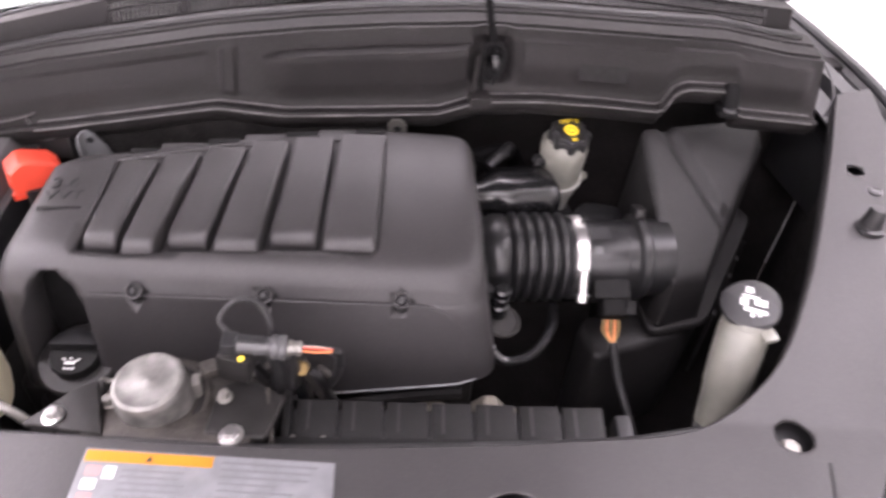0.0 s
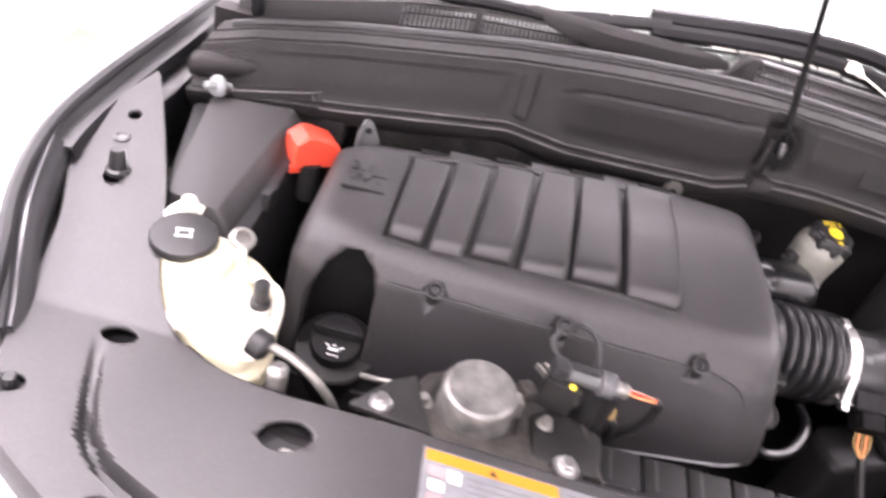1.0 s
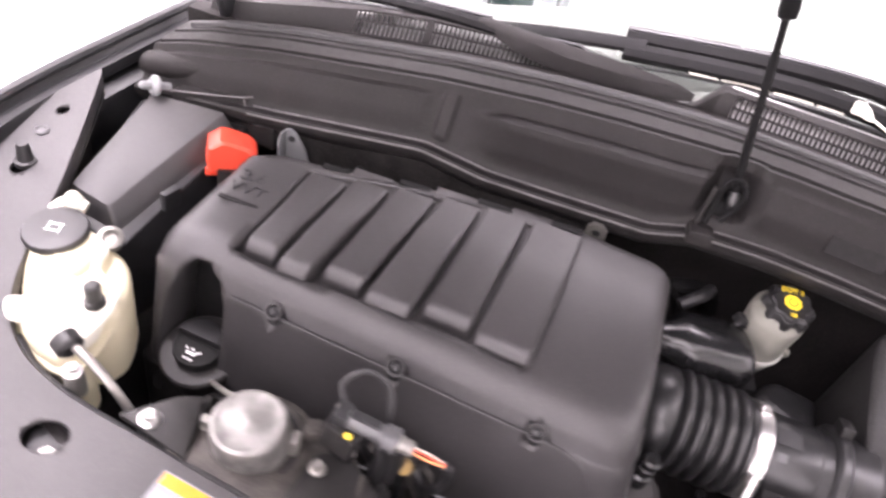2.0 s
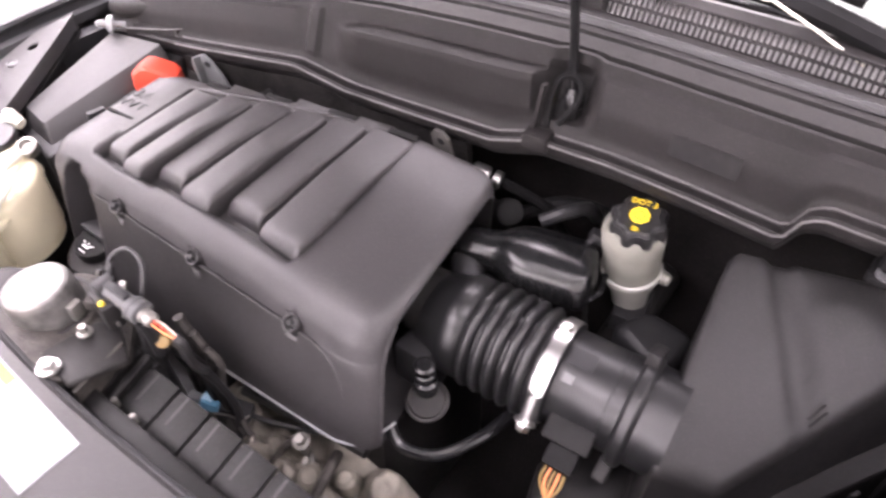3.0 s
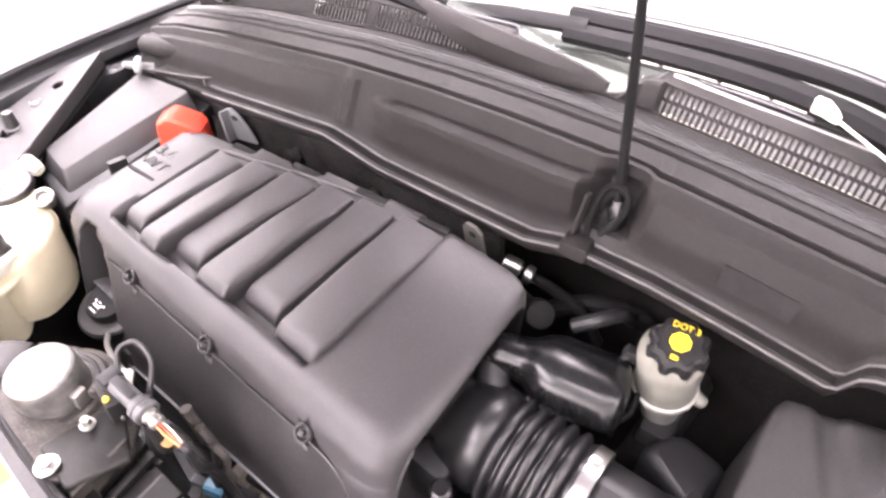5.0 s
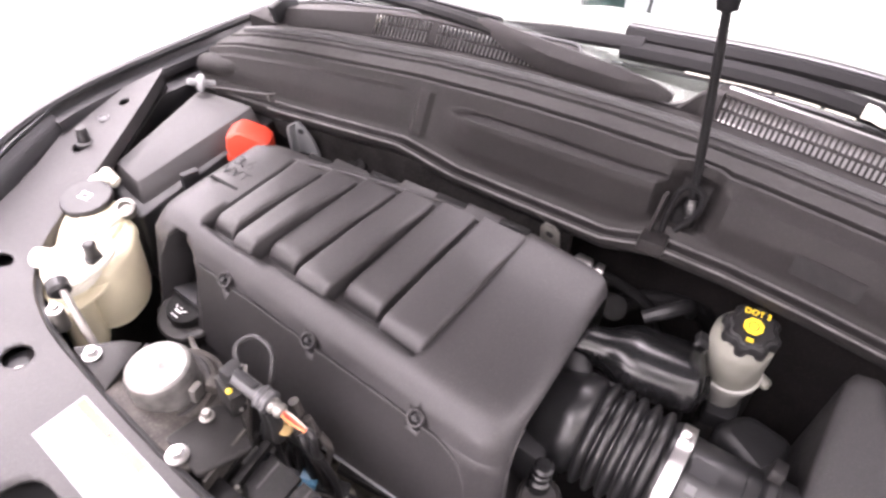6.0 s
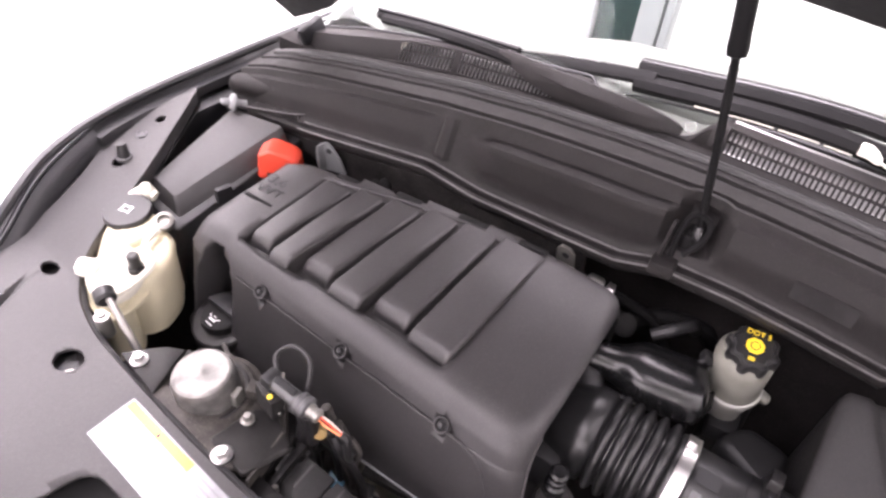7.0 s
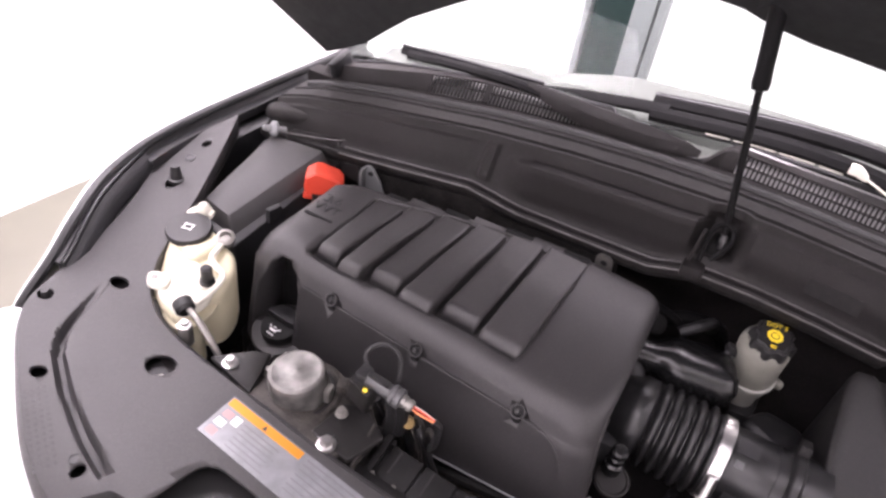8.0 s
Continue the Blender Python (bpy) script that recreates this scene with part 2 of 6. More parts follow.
def slab(bm, poly, z0, z1, r=0.0, soft=0.004, n=4):
    """A plate over a plan polygon; z0, z1: heights or functions of x, y."""
    ring = rounded([V((*p, 0)) for p in poly], r, n) if r else [V((*p, 0)) for p in poly]
    c = sum(ring, V()) / len(ring)
    lo = z0 if callable(z0) else (lambda x, y: z0)
    hi = z1 if callable(z1) else (lambda x, y: z1)

    def lift(f, k, d):
        return [V((*(q := c + (p - c) * (1 - k / max((p - c).length, 1e-6))).xy, f(q.x, q.y) + d)) for p in ring]

    return loft(bm, [lift(lo, 0, 0), lift(hi, 0, -soft), lift(hi, soft * 0.4, -soft * 0.35), lift(hi, soft, 0)])


def interp(x, xs, ys):
    return float(np.interp(x, xs, ys))


def smooth01(a, b, x):
    t = min(1, max(0, (x - a) / (b - a)))
    return t * t * (3 - 2 * t)


def letters(name, body, size, depth, m, material, parent, squeeze=1.0):
    """Raised writing in the built-in font, laid by the pose m."""
    cu = bpy.data.curves.new(name, "FONT")
    cu.body, cu.size, cu.extrude, cu.align_x, cu.align_y = body, size, depth, "CENTER", "CENTER"
    tmp = new(name, cu)
    deps = bpy.context.evaluated_depsgraph_get()
    me = bpy.data.meshes.new_from_object(tmp.evaluated_get(deps))
    bpy.data.objects.remove(tmp)
    me.transform(Matrix.Translation(-where(parent)) @ m @ Matrix.Diagonal((squeeze, 1, 1, 1)))
    me.materials.clear()
    me.materials.append(material)
    ob = new(name, me)
    ob.parent = parent
    return ob


def hexbolt(bm, at, r=0.008, h=0.007, axis=(0, 0, 1), flange=1.5):
    lathe(bm, at, axis, [(r * flange, 0), (r * flange, h * 0.25), (r * 1.05, h * 0.35)], 20)
    lathe(bm, V(at) + V(axis).normalized() * h * 0.3, axis, [(r, 0), (r, h * 0.75), (r * 0.85, h)], 6)
    return bm

# ---- the room ----
def wall(name, c, s, material, label):
    return tagged(part(name, box(B(), c, s, soft=0), material), label, "wall", kind="structure")


X0, X1, Y0, Y1, H = -2.1, 2.7, -5.0, 2.5, 3.2
tagged(part("floor", box(B(), (0.3, (Y0 + Y1) / 2, -0.05), (X1 - X0 + 0.4, Y1 - Y0 + 0.4, 0.1), soft=0), FLOOR), "pale smooth concrete workshop floor", "floor", kind="structure")
wall("wall_west", (X0 - 0.1, (Y0 + Y1) / 2, H / 2), (0.2, Y1 - Y0 + 0.4, H), WALL, "plain white painted workshop wall")
wall("wall_east", (X1 + 0.1, (Y0 + Y1) / 2, H / 2), (0.2, Y1 - Y0 + 0.4, H), WALL, "plain white painted workshop wall")
wall("wall_south", (0.3, Y0 - 0.1, H / 2), (X1 - X0, 0.2, H), WALL, "plain white painted workshop wall")
wall("wall_north", (0.3, Y1 + 0.1, H / 2), (X1 - X0, 0.2, H), WALL, "plain white painted workshop wall")
tagged(part("ceiling", box(B(), (0.3, (Y0 + Y1) / 2, H + 0.05), (X1 - X0 + 0.4, Y1 - Y0 + 0.4, 0.1), soft=0), WALL), "white painted ceiling", "ceiling", kind="structure")

# ---- car body: fenders, headlamps, bay walls ----
CX = 0.12


def fender(name, edge, out):
    """edge: the inner top edge from rear to front; out: -1 or 1."""
    f = thing(name, edge[2], "white painted front fender with a black inner edge strip", "car fender", "fenders")
    path = smooth_path(edge, 6)
    outs = []
    for i in range(len(path)):
        d = path[min(i + 1, len(path) - 1)] - path[max(i - 1, 0)]
        o = V((d.y, -d.x, 0)).normalized()
        outs.append(o if o.x * out > 0 or o.y < -0.5 else -o)
    prof = ((0, 0), (0.006, 0.004), (0.013, 0.002), (0.018, -0.006), (0.021, -0.03), (0.023, -0.15), (0.024, -0.5))
    part("panel", sheet(B(), [[p + o * a + V((0, 0, b)) for a, b in prof] for p, o in zip(path, outs)], V((0, 0, -0.004))), PAINT, f)
    part("edge_strip", tube(B(), [V(p) + V((-out * 0.004, 0, 0.002)) for p in edge], 0.009, 8, 6), TRIM, f, "black rubber edge strip")
    part("gutter", sheet(B(), [[p - o * a + V((0, 0, b)) for a, b in ((0.004, -0.004), (0.014, -0.016), (0.03, -0.018), *(((0.036, -0.008), (0.06, -0.012), (0.07, -0.03), (0.10, -0.04)) if out > 0 else ((0.034, -0.03),)))] for p, o in zip(path[:26], outs)], 0.004), BODY, f, "black painted gutter flange")
    return f


LEFT_EDGE = [(-0.69, 0.72, 1.06), (-0.68, 0.55, 1.062), (-0.674, 0.375, 1.062), (-0.675, 0.177, 1.055), (-0.67, 0.05, 1.045), (-0.645, -0.06, 1.03), (-0.612, -0.145, 1.0), (-0.598, -0.20, 0.962), (-0.598, -0.26, 0.91), (-0.60, -0.30, 0.86)]
RIGHT_EDGE = [(0.965, 0.86, 1.1), (0.985, 0.66, 1.1), (1.0, 0.45, 1.095), (1.0, 0.22, 1.07), (0.985, 0.06, 1.045), (0.95, -0.05, 1.03), (0.90, -0.14, 1.01), (0.84, -0.22, 0.985), (0.76, -0.32, 0.955), (0.66, -0.42, 0.92), (0.48, -0.50, 0.89), (0.22, -0.55, 0.87)]
fender("fender", LEFT_EDGE, -1)
rf = fender("fender", RIGHT_EDGE, 1)
part("drain_lip", tube(B(), [(0.925, 0.72, 1.10), (0.938, 0.60, 1.10), (0.928, 0.50, 1.098), (0.898, 0.42, 1.095), (0.885, 0.40, 1.07)], 0.0022, 8), TRIM, rf, "thin dark drain lip")


def headlamp(edge, out):
    h = thing("headlamp", edge[1], "clear headlamp with a dark housing beside the fender", "headlamp", "headlamps")
    path = smooth_path(edge, 6)
    part("housing", sheet(B(), [[p + V((-out * a, 0.6 * a, b)) for a, b in ((0.0, -0.006), (0.004, -0.003), (0.010, -0.004), (0.013, -0.009), (0.017, -0.014), (0.020, -0.03))] for p in path], 0.02), LAMPBODY, h)
    part("lens", tube(B(), [V(p) + V((-out * 0.007, 0.004, 0.0)) for p in edge], 0.005, 8, 6, 0.5), LAMPBODY, h, "dark glossy lamp lens edge")
    part("seal", tube(B(), [V(p) + V((0, 0, -0.002)) for p in edge], 0.006, 8, 6), TRIM, h, "black rubber seal")
    return h


headlamp([(-0.665, 0.03, 1.04), (-0.642, -0.04, 1.03), (-0.625, -0.09, 1.017), (-0.606, -0.135, 0.997), (-0.588, -0.175, 0.975), (-0.575, -0.205, 0.962)], -1)
headlamp([(0.98, 0.04, 1.04), (0.945, -0.05, 1.027), (0.892, -0.14, 1.008), (0.835, -0.21, 0.983), (0.77, -0.30, 0.957)], 1)

bay = thing("bay_tub", (CX, 0.1, 0.4), "black painted engine bay tub of the car", "car body", kind="structure")
BAY = [(-0.70, 0.50), (-0.66, 0.28), (-0.60, 0.16), (-0.54, 0.03), (-0.49, -0.09), (-0.43, -0.17), (-0.27, -0.225), (0.03, -0.24), (0.35, -0.225), (0.48, -0.205), (0.58, -0.165), (0.66, -0.11), (0.72, -0.04), (0.79, 0.075), (0.87, 0.25), (0.94, 0.42), (1.02, 0.56)]
part("liner", sheet(B(), [[V((x, y, z)) for z in (0.95 if y < 0.1 else 1.02, 0.8, 0.6, 0.45)] for x, y in BAY], V((0, -0.012, 0))), BAYPAINT, bay)
part("floor_pan", box(B(), (CX + 0.03, 0.13, 0.44), (1.8, 0.9, 0.04), soft=0), BAYPAINT, bay)
part("firewall", box(B(), (0.182, 0.524, 0.78), (1.632, 0.04, 0.62), (0, 0, 4), soft=0), BAYPAINT, bay)
part("firewall", box(B(), (1.0, 0.575, 0.73), (0.2, 0.03, 0.56), (0, 0, 4), soft=0), BAYPAINT, bay)
part("inner_fender", box(B(), (-0.65, 0.34, 0.95), (0.07, 0.34, 0.13), (0, 0, 2), soft=0.01), BODY, bay)
part("inner_fender", box(B(), (0.95, 0.36, 0.95), (0.07, 0.38, 0.13), (0, 0, 8), soft=0.01), BODY, bay)

# ---- front sight shield ----
INNER = [(-0.618, 0.228), (-0.575, 0.15), (-0.515, 0.03), (-0.475, -0.07), (-0.447, -0.118), (-0.41, -0.152), (-0.356, -0.177), (-0.262, -0.198), (-0.127, -0.209), (0.03, -0.214), (0.18, -0.209), (0.336, -0.2), (0.448, -0.184), (0.54, -0.157), (0.62, -0.108), (0.68, -0.045), (0.75, 0.075), (0.83, 0.25), (0.90, 0.42)]
OUTER = [(-0.626, 0.236), (-0.652, 0.15), (-0.655, 0.06), (-0.615, -0.04), (-0.590, -0.145), (-0.570, -0.222), (-0.538, -0.296), (-0.445, -0.362), (-0.265, -0.452), (-0.02, -0.50), (0.22, -0.52), (0.44, -0.48), (0.57, -0.42), (0.67, -0.33), (0.74, -0.23), (0.82, -0.12), (0.93, 0.03), (0.96, 0.22), (0.97, 0.44)]


VALLEY = [(-0.490, -0.172), (-0.462, -0.245), (-0.441, -0.287), (-0.412, -0.313), (-0.354, -0.342), (-0.273, -0.372), (-0.185, -0.399)]


def gap_to(x, y, a, b, i):
    """The distance from the segment a-b, and how far along the whole line it lies."""
    px, py = b[0] - a[0], b[1] - a[1]
    t = min(1, max(0, ((x - a[0]) * px + (y - a[1]) * py) / (px * px + py * py)))
    return math.hypot(x - a[0] - t * px, y - a[1] - t * py), i + t


def shield_z(x, y):
    s = smooth01(0.25, 0.5, abs(x - 0.1))
    z = 0.985 - 0.03 * s + max(0, y + 0.15) * 0.26 * s - 1.5 * max(0, -0.36 - y) ** 2
    if x < -0.15 and y < -0.17:
        # the moulded valley that bends across the corner
        d, along = min(gap_to(x, y, a, b, i) for i, (a, b) in enumerate(zip(VALLEY, VALLEY[1:])))
        z -= 0.017 * (1 - smooth01(0.0035, 0.0075 + 0.0006 * along, d)) * smooth01(-0.1, 1.6, along)
    return z


def shield_grid():
    a = smooth_path([V((*p, 0)) for p in INNER], 14)
    b = smooth_path([V((*p, 0)) for p in OUTER], 14)
    rows = []
    for p, q in zip(a, b):
        row = []
        for r, dz in ((0, -0.02), (0.004, -0.004), (0.02, 0), *((k / 70, 0) for k in range(2, 68)), (0.97, -0.004), (0.992, -0.014), (1.0, -0.05)):
            c = p + (q - p) * r
            row.append(V((c.x, c.y, shield_z(c.x, c.y) + dz)))
        rows.append(row)
    return rows


def cut(ob, cutters):
    """Cuts openings through ob, and bakes the result into its mesh."""
    for c in cutters:
        md = ob.modifiers.new("cut", "BOOLEAN")
        md.operation, md.solver, md.object = "DIFFERENCE", "EXACT", c
    deps = bpy.context.evaluated_depsgraph_get()
    me = bpy.data.meshes.new_from_object(ob.evaluated_get(deps))
    ob.modifiers.clear()
    ob.data = me
    for c in cutters:
        bpy.data.objects.remove(c)


shield = thing("sight_shield", (CX, -0.3, 0.95), "charcoal plastic sight shield along the front of the engine bay", "engine bay panel")
panel = part("panel", sheet(B(), shield_grid(), 0.006), SHROUD, shield)
HOLES = [(-0.272, -0.245, 0.026, 0.019), (-0.474, -0.166, 0.019, 0.012), (-0.612, 0.142, 0.009, 0.009), (-0.398, -0.350, 0.014, 0.010), (-0.532, -0.255, 0.014, 0.011), (-0.205, -0.416, 0.010, 0.010), (0.305, -0.285, 0.026, 0.022), (0.653, -0.165, 0.024, 0.022), (0.876, 0.255, 0.014, 0.011), (-0.585, 0.035, 0.013, 0.013)]
# Added black sheet; its colour gives the holes their shade.
part("hole_shade_sheet", sheet(B(), [[p + V((0, 0, -0.034)) for p in row[3:-2:6]] for row in shield_grid()[::6]], 0.004), INK, shield, "black sheet standing for the shade inside the holes")
cutters = []
for hx, hy, ra, rb in HOLES:
    c = part("cutter", lathe(B(), (0, 0, -0.03), (0, 0, 1), [(1, 0), (1, 0.06)], 24), INK)
    c.location = (hx, hy, shield_z(hx, hy) - 0.03)
    c.scale = (ra, rb, 1)
    cutters.append(c)
cutters.append(part("cutter", slab(B(), [(-0.115, -0.46), (0.13, -0.46), (0.10, -0.312), (-0.095, -0.312)], 0.9, 1.05, 0.03, 0), INK))
cut(panel, cutters)
for hx, hy, ra, rb in HOLES[:8]:
    z = shield_z(hx, hy)
    part("hole_cup", lathe(B(), (hx, hy, z - 0.033), (0, 0, 1), [(ra * 0.8, 0), (ra * 1.02, 0.003), (ra * 1.02, 0.012)], 20), TRIM, shield, "dark recessed cup")
part("stud", hexbolt(B(), (-0.268, -0.252, 0.944), 0.009, 0.006), STEEL, shield, "grey fixing stud")
part("stud", hexbolt(B(), (0.655, -0.168, 0.932), 0.011, 0.006), STEEL, shield, "dull fixing stud")
part("seam", tube(B(), [V((x, y, shield_z(x, y) - 0.001)) for x, y in ((0.68, -0.20), (0.665, -0.25), (0.64, -0.31))], 0.004, 8, 8, 0.5), TRIM, shield, "dark seam between the panels")
part("edge_seal", tube(B(), [V((x, y, shield_z(x, y) - 0.012)) for x, y in INNER[5:14]], 0.006, 8, 6), TRIM, shield, "dark inner edge lip")
# The notch's shade is put in as a flush black patch.
part("dark_patch", slab(B(), [(-0.172, -0.437), (-0.12, -0.437), (-0.126, -0.406), (-0.150, -0.410)], lambda x, y: shield_z(x, y) - 0.004, lambda x, y: shield_z(x, y) + 0.0015, 0.004, 0.001), PIT, shield, "black patch standing for the shade in a notch")
part("push_clip", lathe(B(), (-0.222, -0.408, shield_z(-0.222, -0.408)), (0, 0, 1), [(0.0085, -0.002), (0.0085, 0.001), (0.0065, 0.0015), (0.006, 0.0005)], 18), TRIM, shield, "flush dark push clip")
# Unseen block below the panel, added to keep light out.
part("backing", slab(B(), [(-0.42, -0.20), (0.62, -0.20), (0.5, -0.42), (-0.3, -0.42)], 0.84, 0.925, 0.02), BLACKMETAL, shield, "unseen black block added to stop light under the panel")
part("catch_plate", box(B(), (0.01, -0.365, 0.945), (0.16, 0.09, 0.012), soft=0.004), SHROUD, shield, "charcoal plate under the opening")
part("catch_loop", tube(B(), [(-0.05, -0.37, 0.95), (-0.04, -0.345, 0.968), (0.03, -0.34, 0.968), (0.05, -0.37, 0.95)], 0.006, 8), BLACKMETAL, shield)


bp = thing("front_bumper", (-0.3, -0.46, 0.7), "white painted bumper edge in front of the charcoal panel", "car bumper")
BPATH = smooth_path([V((*p, 0)) for p in ((-0.560, -0.292), (-0.525, -0.318), (-0.447, -0.368), (-0.36, -0.414), (-0.265, -0.458), (-0.15, -0.486), (-0.02, -0.506), (0.22, -0.526))], 8)
rows = []
for i, p in enumerate(BPATH):
    d = BPATH[min(i + 1, len(BPATH) - 1)] - BPATH[max(i - 1, 0)]
    o = V((d.y, -d.x, 0)).normalized()
    rows.append([V((*(p + o * a).xy, 0.93 - 1.2 * max(0, -0.36 - p.y) ** 2 + b)) for a, b in ((-0.01, 0.0), (0.004, 0.006), (0.018, 0.004), (0.030, -0.004), (0.036, -0.03), (0.040, -0.12), (0.042, -0.4))])
part("skin", sheet(B(), rows, V((0, 0, -0.004))), PAINT, bp)


def push_clip(x, y, z, h, r=0.012):
    c = thing("rubber_stop", (x, y, z), "black rubber hood stop standing on the charcoal panel", "rubber stop", "hood stops")
    part("base", lathe(B(), (x, y, z - 0.004), (0, 0, 1), [(r * 1.25, 0), (r * 1.25, 0.006), (r, 0.008)], 20), RUBBER, c)
    part("post", lathe(B(), (x, y, z + 0.003), (0, 0, 1), [(r * 0.9, 0), (r * 0.72, h * 0.8), (r * 0.6, h), (r * 0.3, h)], 18), RUBBER, c)
    return c


push_clip(-0.585, 0.045, shield_z(-0.585, 0.045), 0.026)
push_clip(-0.532, -0.255, shield_z(-0.532, -0.255) - 0.012, 0.016, 0.009)
push_clip(0.86, 0.148, shield_z(0.86, 0.148), 0.03, 0.018)
for x, y in ((-0.607, 0.098), (0.892, 0.215)):
    b = thing("panel_clip", (x, y, shield_z(x, y)), "round plastic panel clip on the charcoal panel", "clip", "panel clips")
    part("head", lathe(B(), (x, y, shield_z(x, y) - 0.002), (0, 0, 1), [(0.011, 0), (0.011, 0.003), (0.008, 0.005), (0.006, 0.003)], 18), GREYPL, b)

m = B()
for i in range(4):
    for j in range(14):
        x, y = -0.366 + 0.0098 * j - 0.004 * i, -0.360 - 0.0049 * j - 0.0072 * i
        lathe(m, (x, y, shield_z(x, y) - 0.0015), (0, -0.15, 1), [(0.0028, 0), (0.0028, 0.002)], 8)
part("vent_dots", m, INK, shield, "rows of small dark vent dots")

# ---- caution label on the shield ----
lab = thing("caution_label", (0, -0.26, 0.987), "silver caution label with an orange heading on the charcoal panel", "label")


def on_label(u, v, dz=0.0):
    """u along the label from 0 to 1, v from its inner edge to its front."""
    a, b, c = V((-0.142, -0.2265, 0)), V((0.118, -0.2365, 0)), V((-0.139, -0.292, 0))
    p = a + (b - a) * u + (c - a) * v
    return V((p.x, p.y, shield_z(p.x, p.y) + 0.0006 + dz))


def patch(name, u0, u1, v0, v1, dz, material, label="", r=0.0):
    nu = max(2, int((u1 - u0) * 14))
    grid = [[on_label(u0 + (u1 - u0) * i / nu, v0 + (v1 - v0) * j / 4, dz) for j in range(5)] for i in range(nu + 1)]
    return part(name, sheet(B(), grid, 0.0008), material, lab, label)


patch("backing", 0, 1, 0, 1, 0.0005, LABEL)
patch("heading", 0.01, 0.515, 0.03, 0.22, 0.0009, ORANGE, "orange heading band")
part("warning_sign", loft(B(), [[on_label(0.265 + dx, 0.135 + dy, 0.001 + h) for dx, dy in ((-0.014, 0.05), (0.014, 0.05), (0, -0.06))] for h in (0, 0.0006)]), INK, lab, "black warning triangle")
random.seed(4)
for k in range(6):
    v = 0.33 + 0.11 * k
    patch("text_line", 0.17, 0.17 + random.uniform(0.22, 0.31), v, v + 0.03, 0.0009, PRINT)
for k in range(7):
    v = 0.10 + 0.12 * k
    patch("text_line", 0.55, 0.55 + random.uniform(0.18, 0.40), v, v + 0.03, 0.0009, PRINT)
for k in range(3):
    patch("pictogram", 0.03, 0.085, 0.30 + 0.23 * k, 0.46 + 0.23 * k, 0.0009, REDINK if k != 1 else WHITEINK)
patch("pictogram", 0.10, 0.145, 0.3, 0.5, 0.0009, WHITEINK)

# ---- cowl bulkhead ----
FX = [-0.60, -0.53, -0.37, -0.12, -0.02, 0.10, 0.22, 0.285, 0.38, 0.48, 0.585, 0.6, 0.62, 0.70, 0.715, 0.87, 0.95]
FZ = [1.020, 1.028, 1.048, 1.087, 1.075, 1.078, 1.082, 1.104, 1.106, 1.1, 1.09, 1.125, 1.132, 1.128, 1.085, 1.07, 1.07]
RX = [-0.60, -0.53, -0.39, -0.13, 0.02, 0.14, 0.26, 0.37, 0.5, 0.69, 0.8, 0.95]
RZ = [1.075, 1.098, 1.129, 1.173, 1.190, 1.199, 1.204, 1.202, 1.195, 1.185, 1.165, 1.15]


def flange_y(x):
    return 0.325 + 0.07 * x


def cowl_rows():
    rows = []
    n = 200
    for i in range(n + 1):
        x = -0.60 + 1.46 * i / n
        yf, zf, zr = flange_y(x), interp(x, FX, FZ), interp(x, RX, RZ)
        yr = yf + 0.045
        row = [(yf + 0.004, zf - 0.03), (yf - 0.010, zf - 0.012), (yf - 0.012, zf), (yf - 0.009, zf + 0.003), (yf + 0.004, zf + 0.002), (yf + 0.008, zf + 0.006)]
        # the strut's nook, then raised panels on the face
        nook = smooth01(0.272, 0.280, x) * (1 - smooth01(0.322, 0.334, x))
        for k in range(1, 24):
            v = k / 24
            y, z = yf + 0.010 + (yr - yf - 0.016) * v, zf + 0.008 + (zr - zf - 0.016) * v
            nose = smooth01(-0.075, 0.0, x)
            ledge = min(1, v / 0.66)
            ledge *= 1 - smooth01(0.77 - 0.13 * (1 - nose), 0.82, v)
            out = 0.022 * ledge * nose * (1 - smooth01(0.266, 0.270, x)) * smooth01(0.0, 0.3, v)
            out += 0.012 * smooth01(0.0, 0.55, v) * (1 - smooth01(0.86, 1.02, v)) * smooth01(0.338, 0.346, x) * (1 - smooth01(0.825, 0.85, x))
            out += 0.0055 * smooth01(0.0, 0.15, v) * (1 - smooth01(0.93, 1.0, v)) * smooth01(-0.119, -0.113, x) * (1 - smooth01(-0.096, -0.090, x))
            out += 0.005 * smooth01(0.0, 0.5, v) * (1 - smooth01(0.865, 0.885, v)) * (1 - smooth01(-0.142, -0.126, x))
            out -= 0.020 * nook * smooth01(0.10, 0.3, v) * (1 - 0.6 * smooth01(0.8, 1, v))
            row.append((y - out, z + out * 0.3))
        row += [(yr - 0.003 + 0.008 * nook, zr - 0.001), (yr + 0.002 + 0.008 * nook, zr), (yr + 0.0035 + 0.007 * nook, zr - 0.010), (yr + 0.010 + 0.005 * nook, zr - 0.010), (yr + 0.012 + 0.004 * nook, zr + 0.001)]
        row += [(yr + 0.038, zr + 0.005), (yr + 0.040, zr + 0.001), (yr + 0.045, zr + 0.001), (yr + 0.047, zr + 0.006), (yr + 0.085, zr + 0.009), (yr + 0.088, zr + 0.003), (yr + 0.115, zr + 0.002)]
        rows.append([V((x, y, z)) for y, z in row])
    return rows


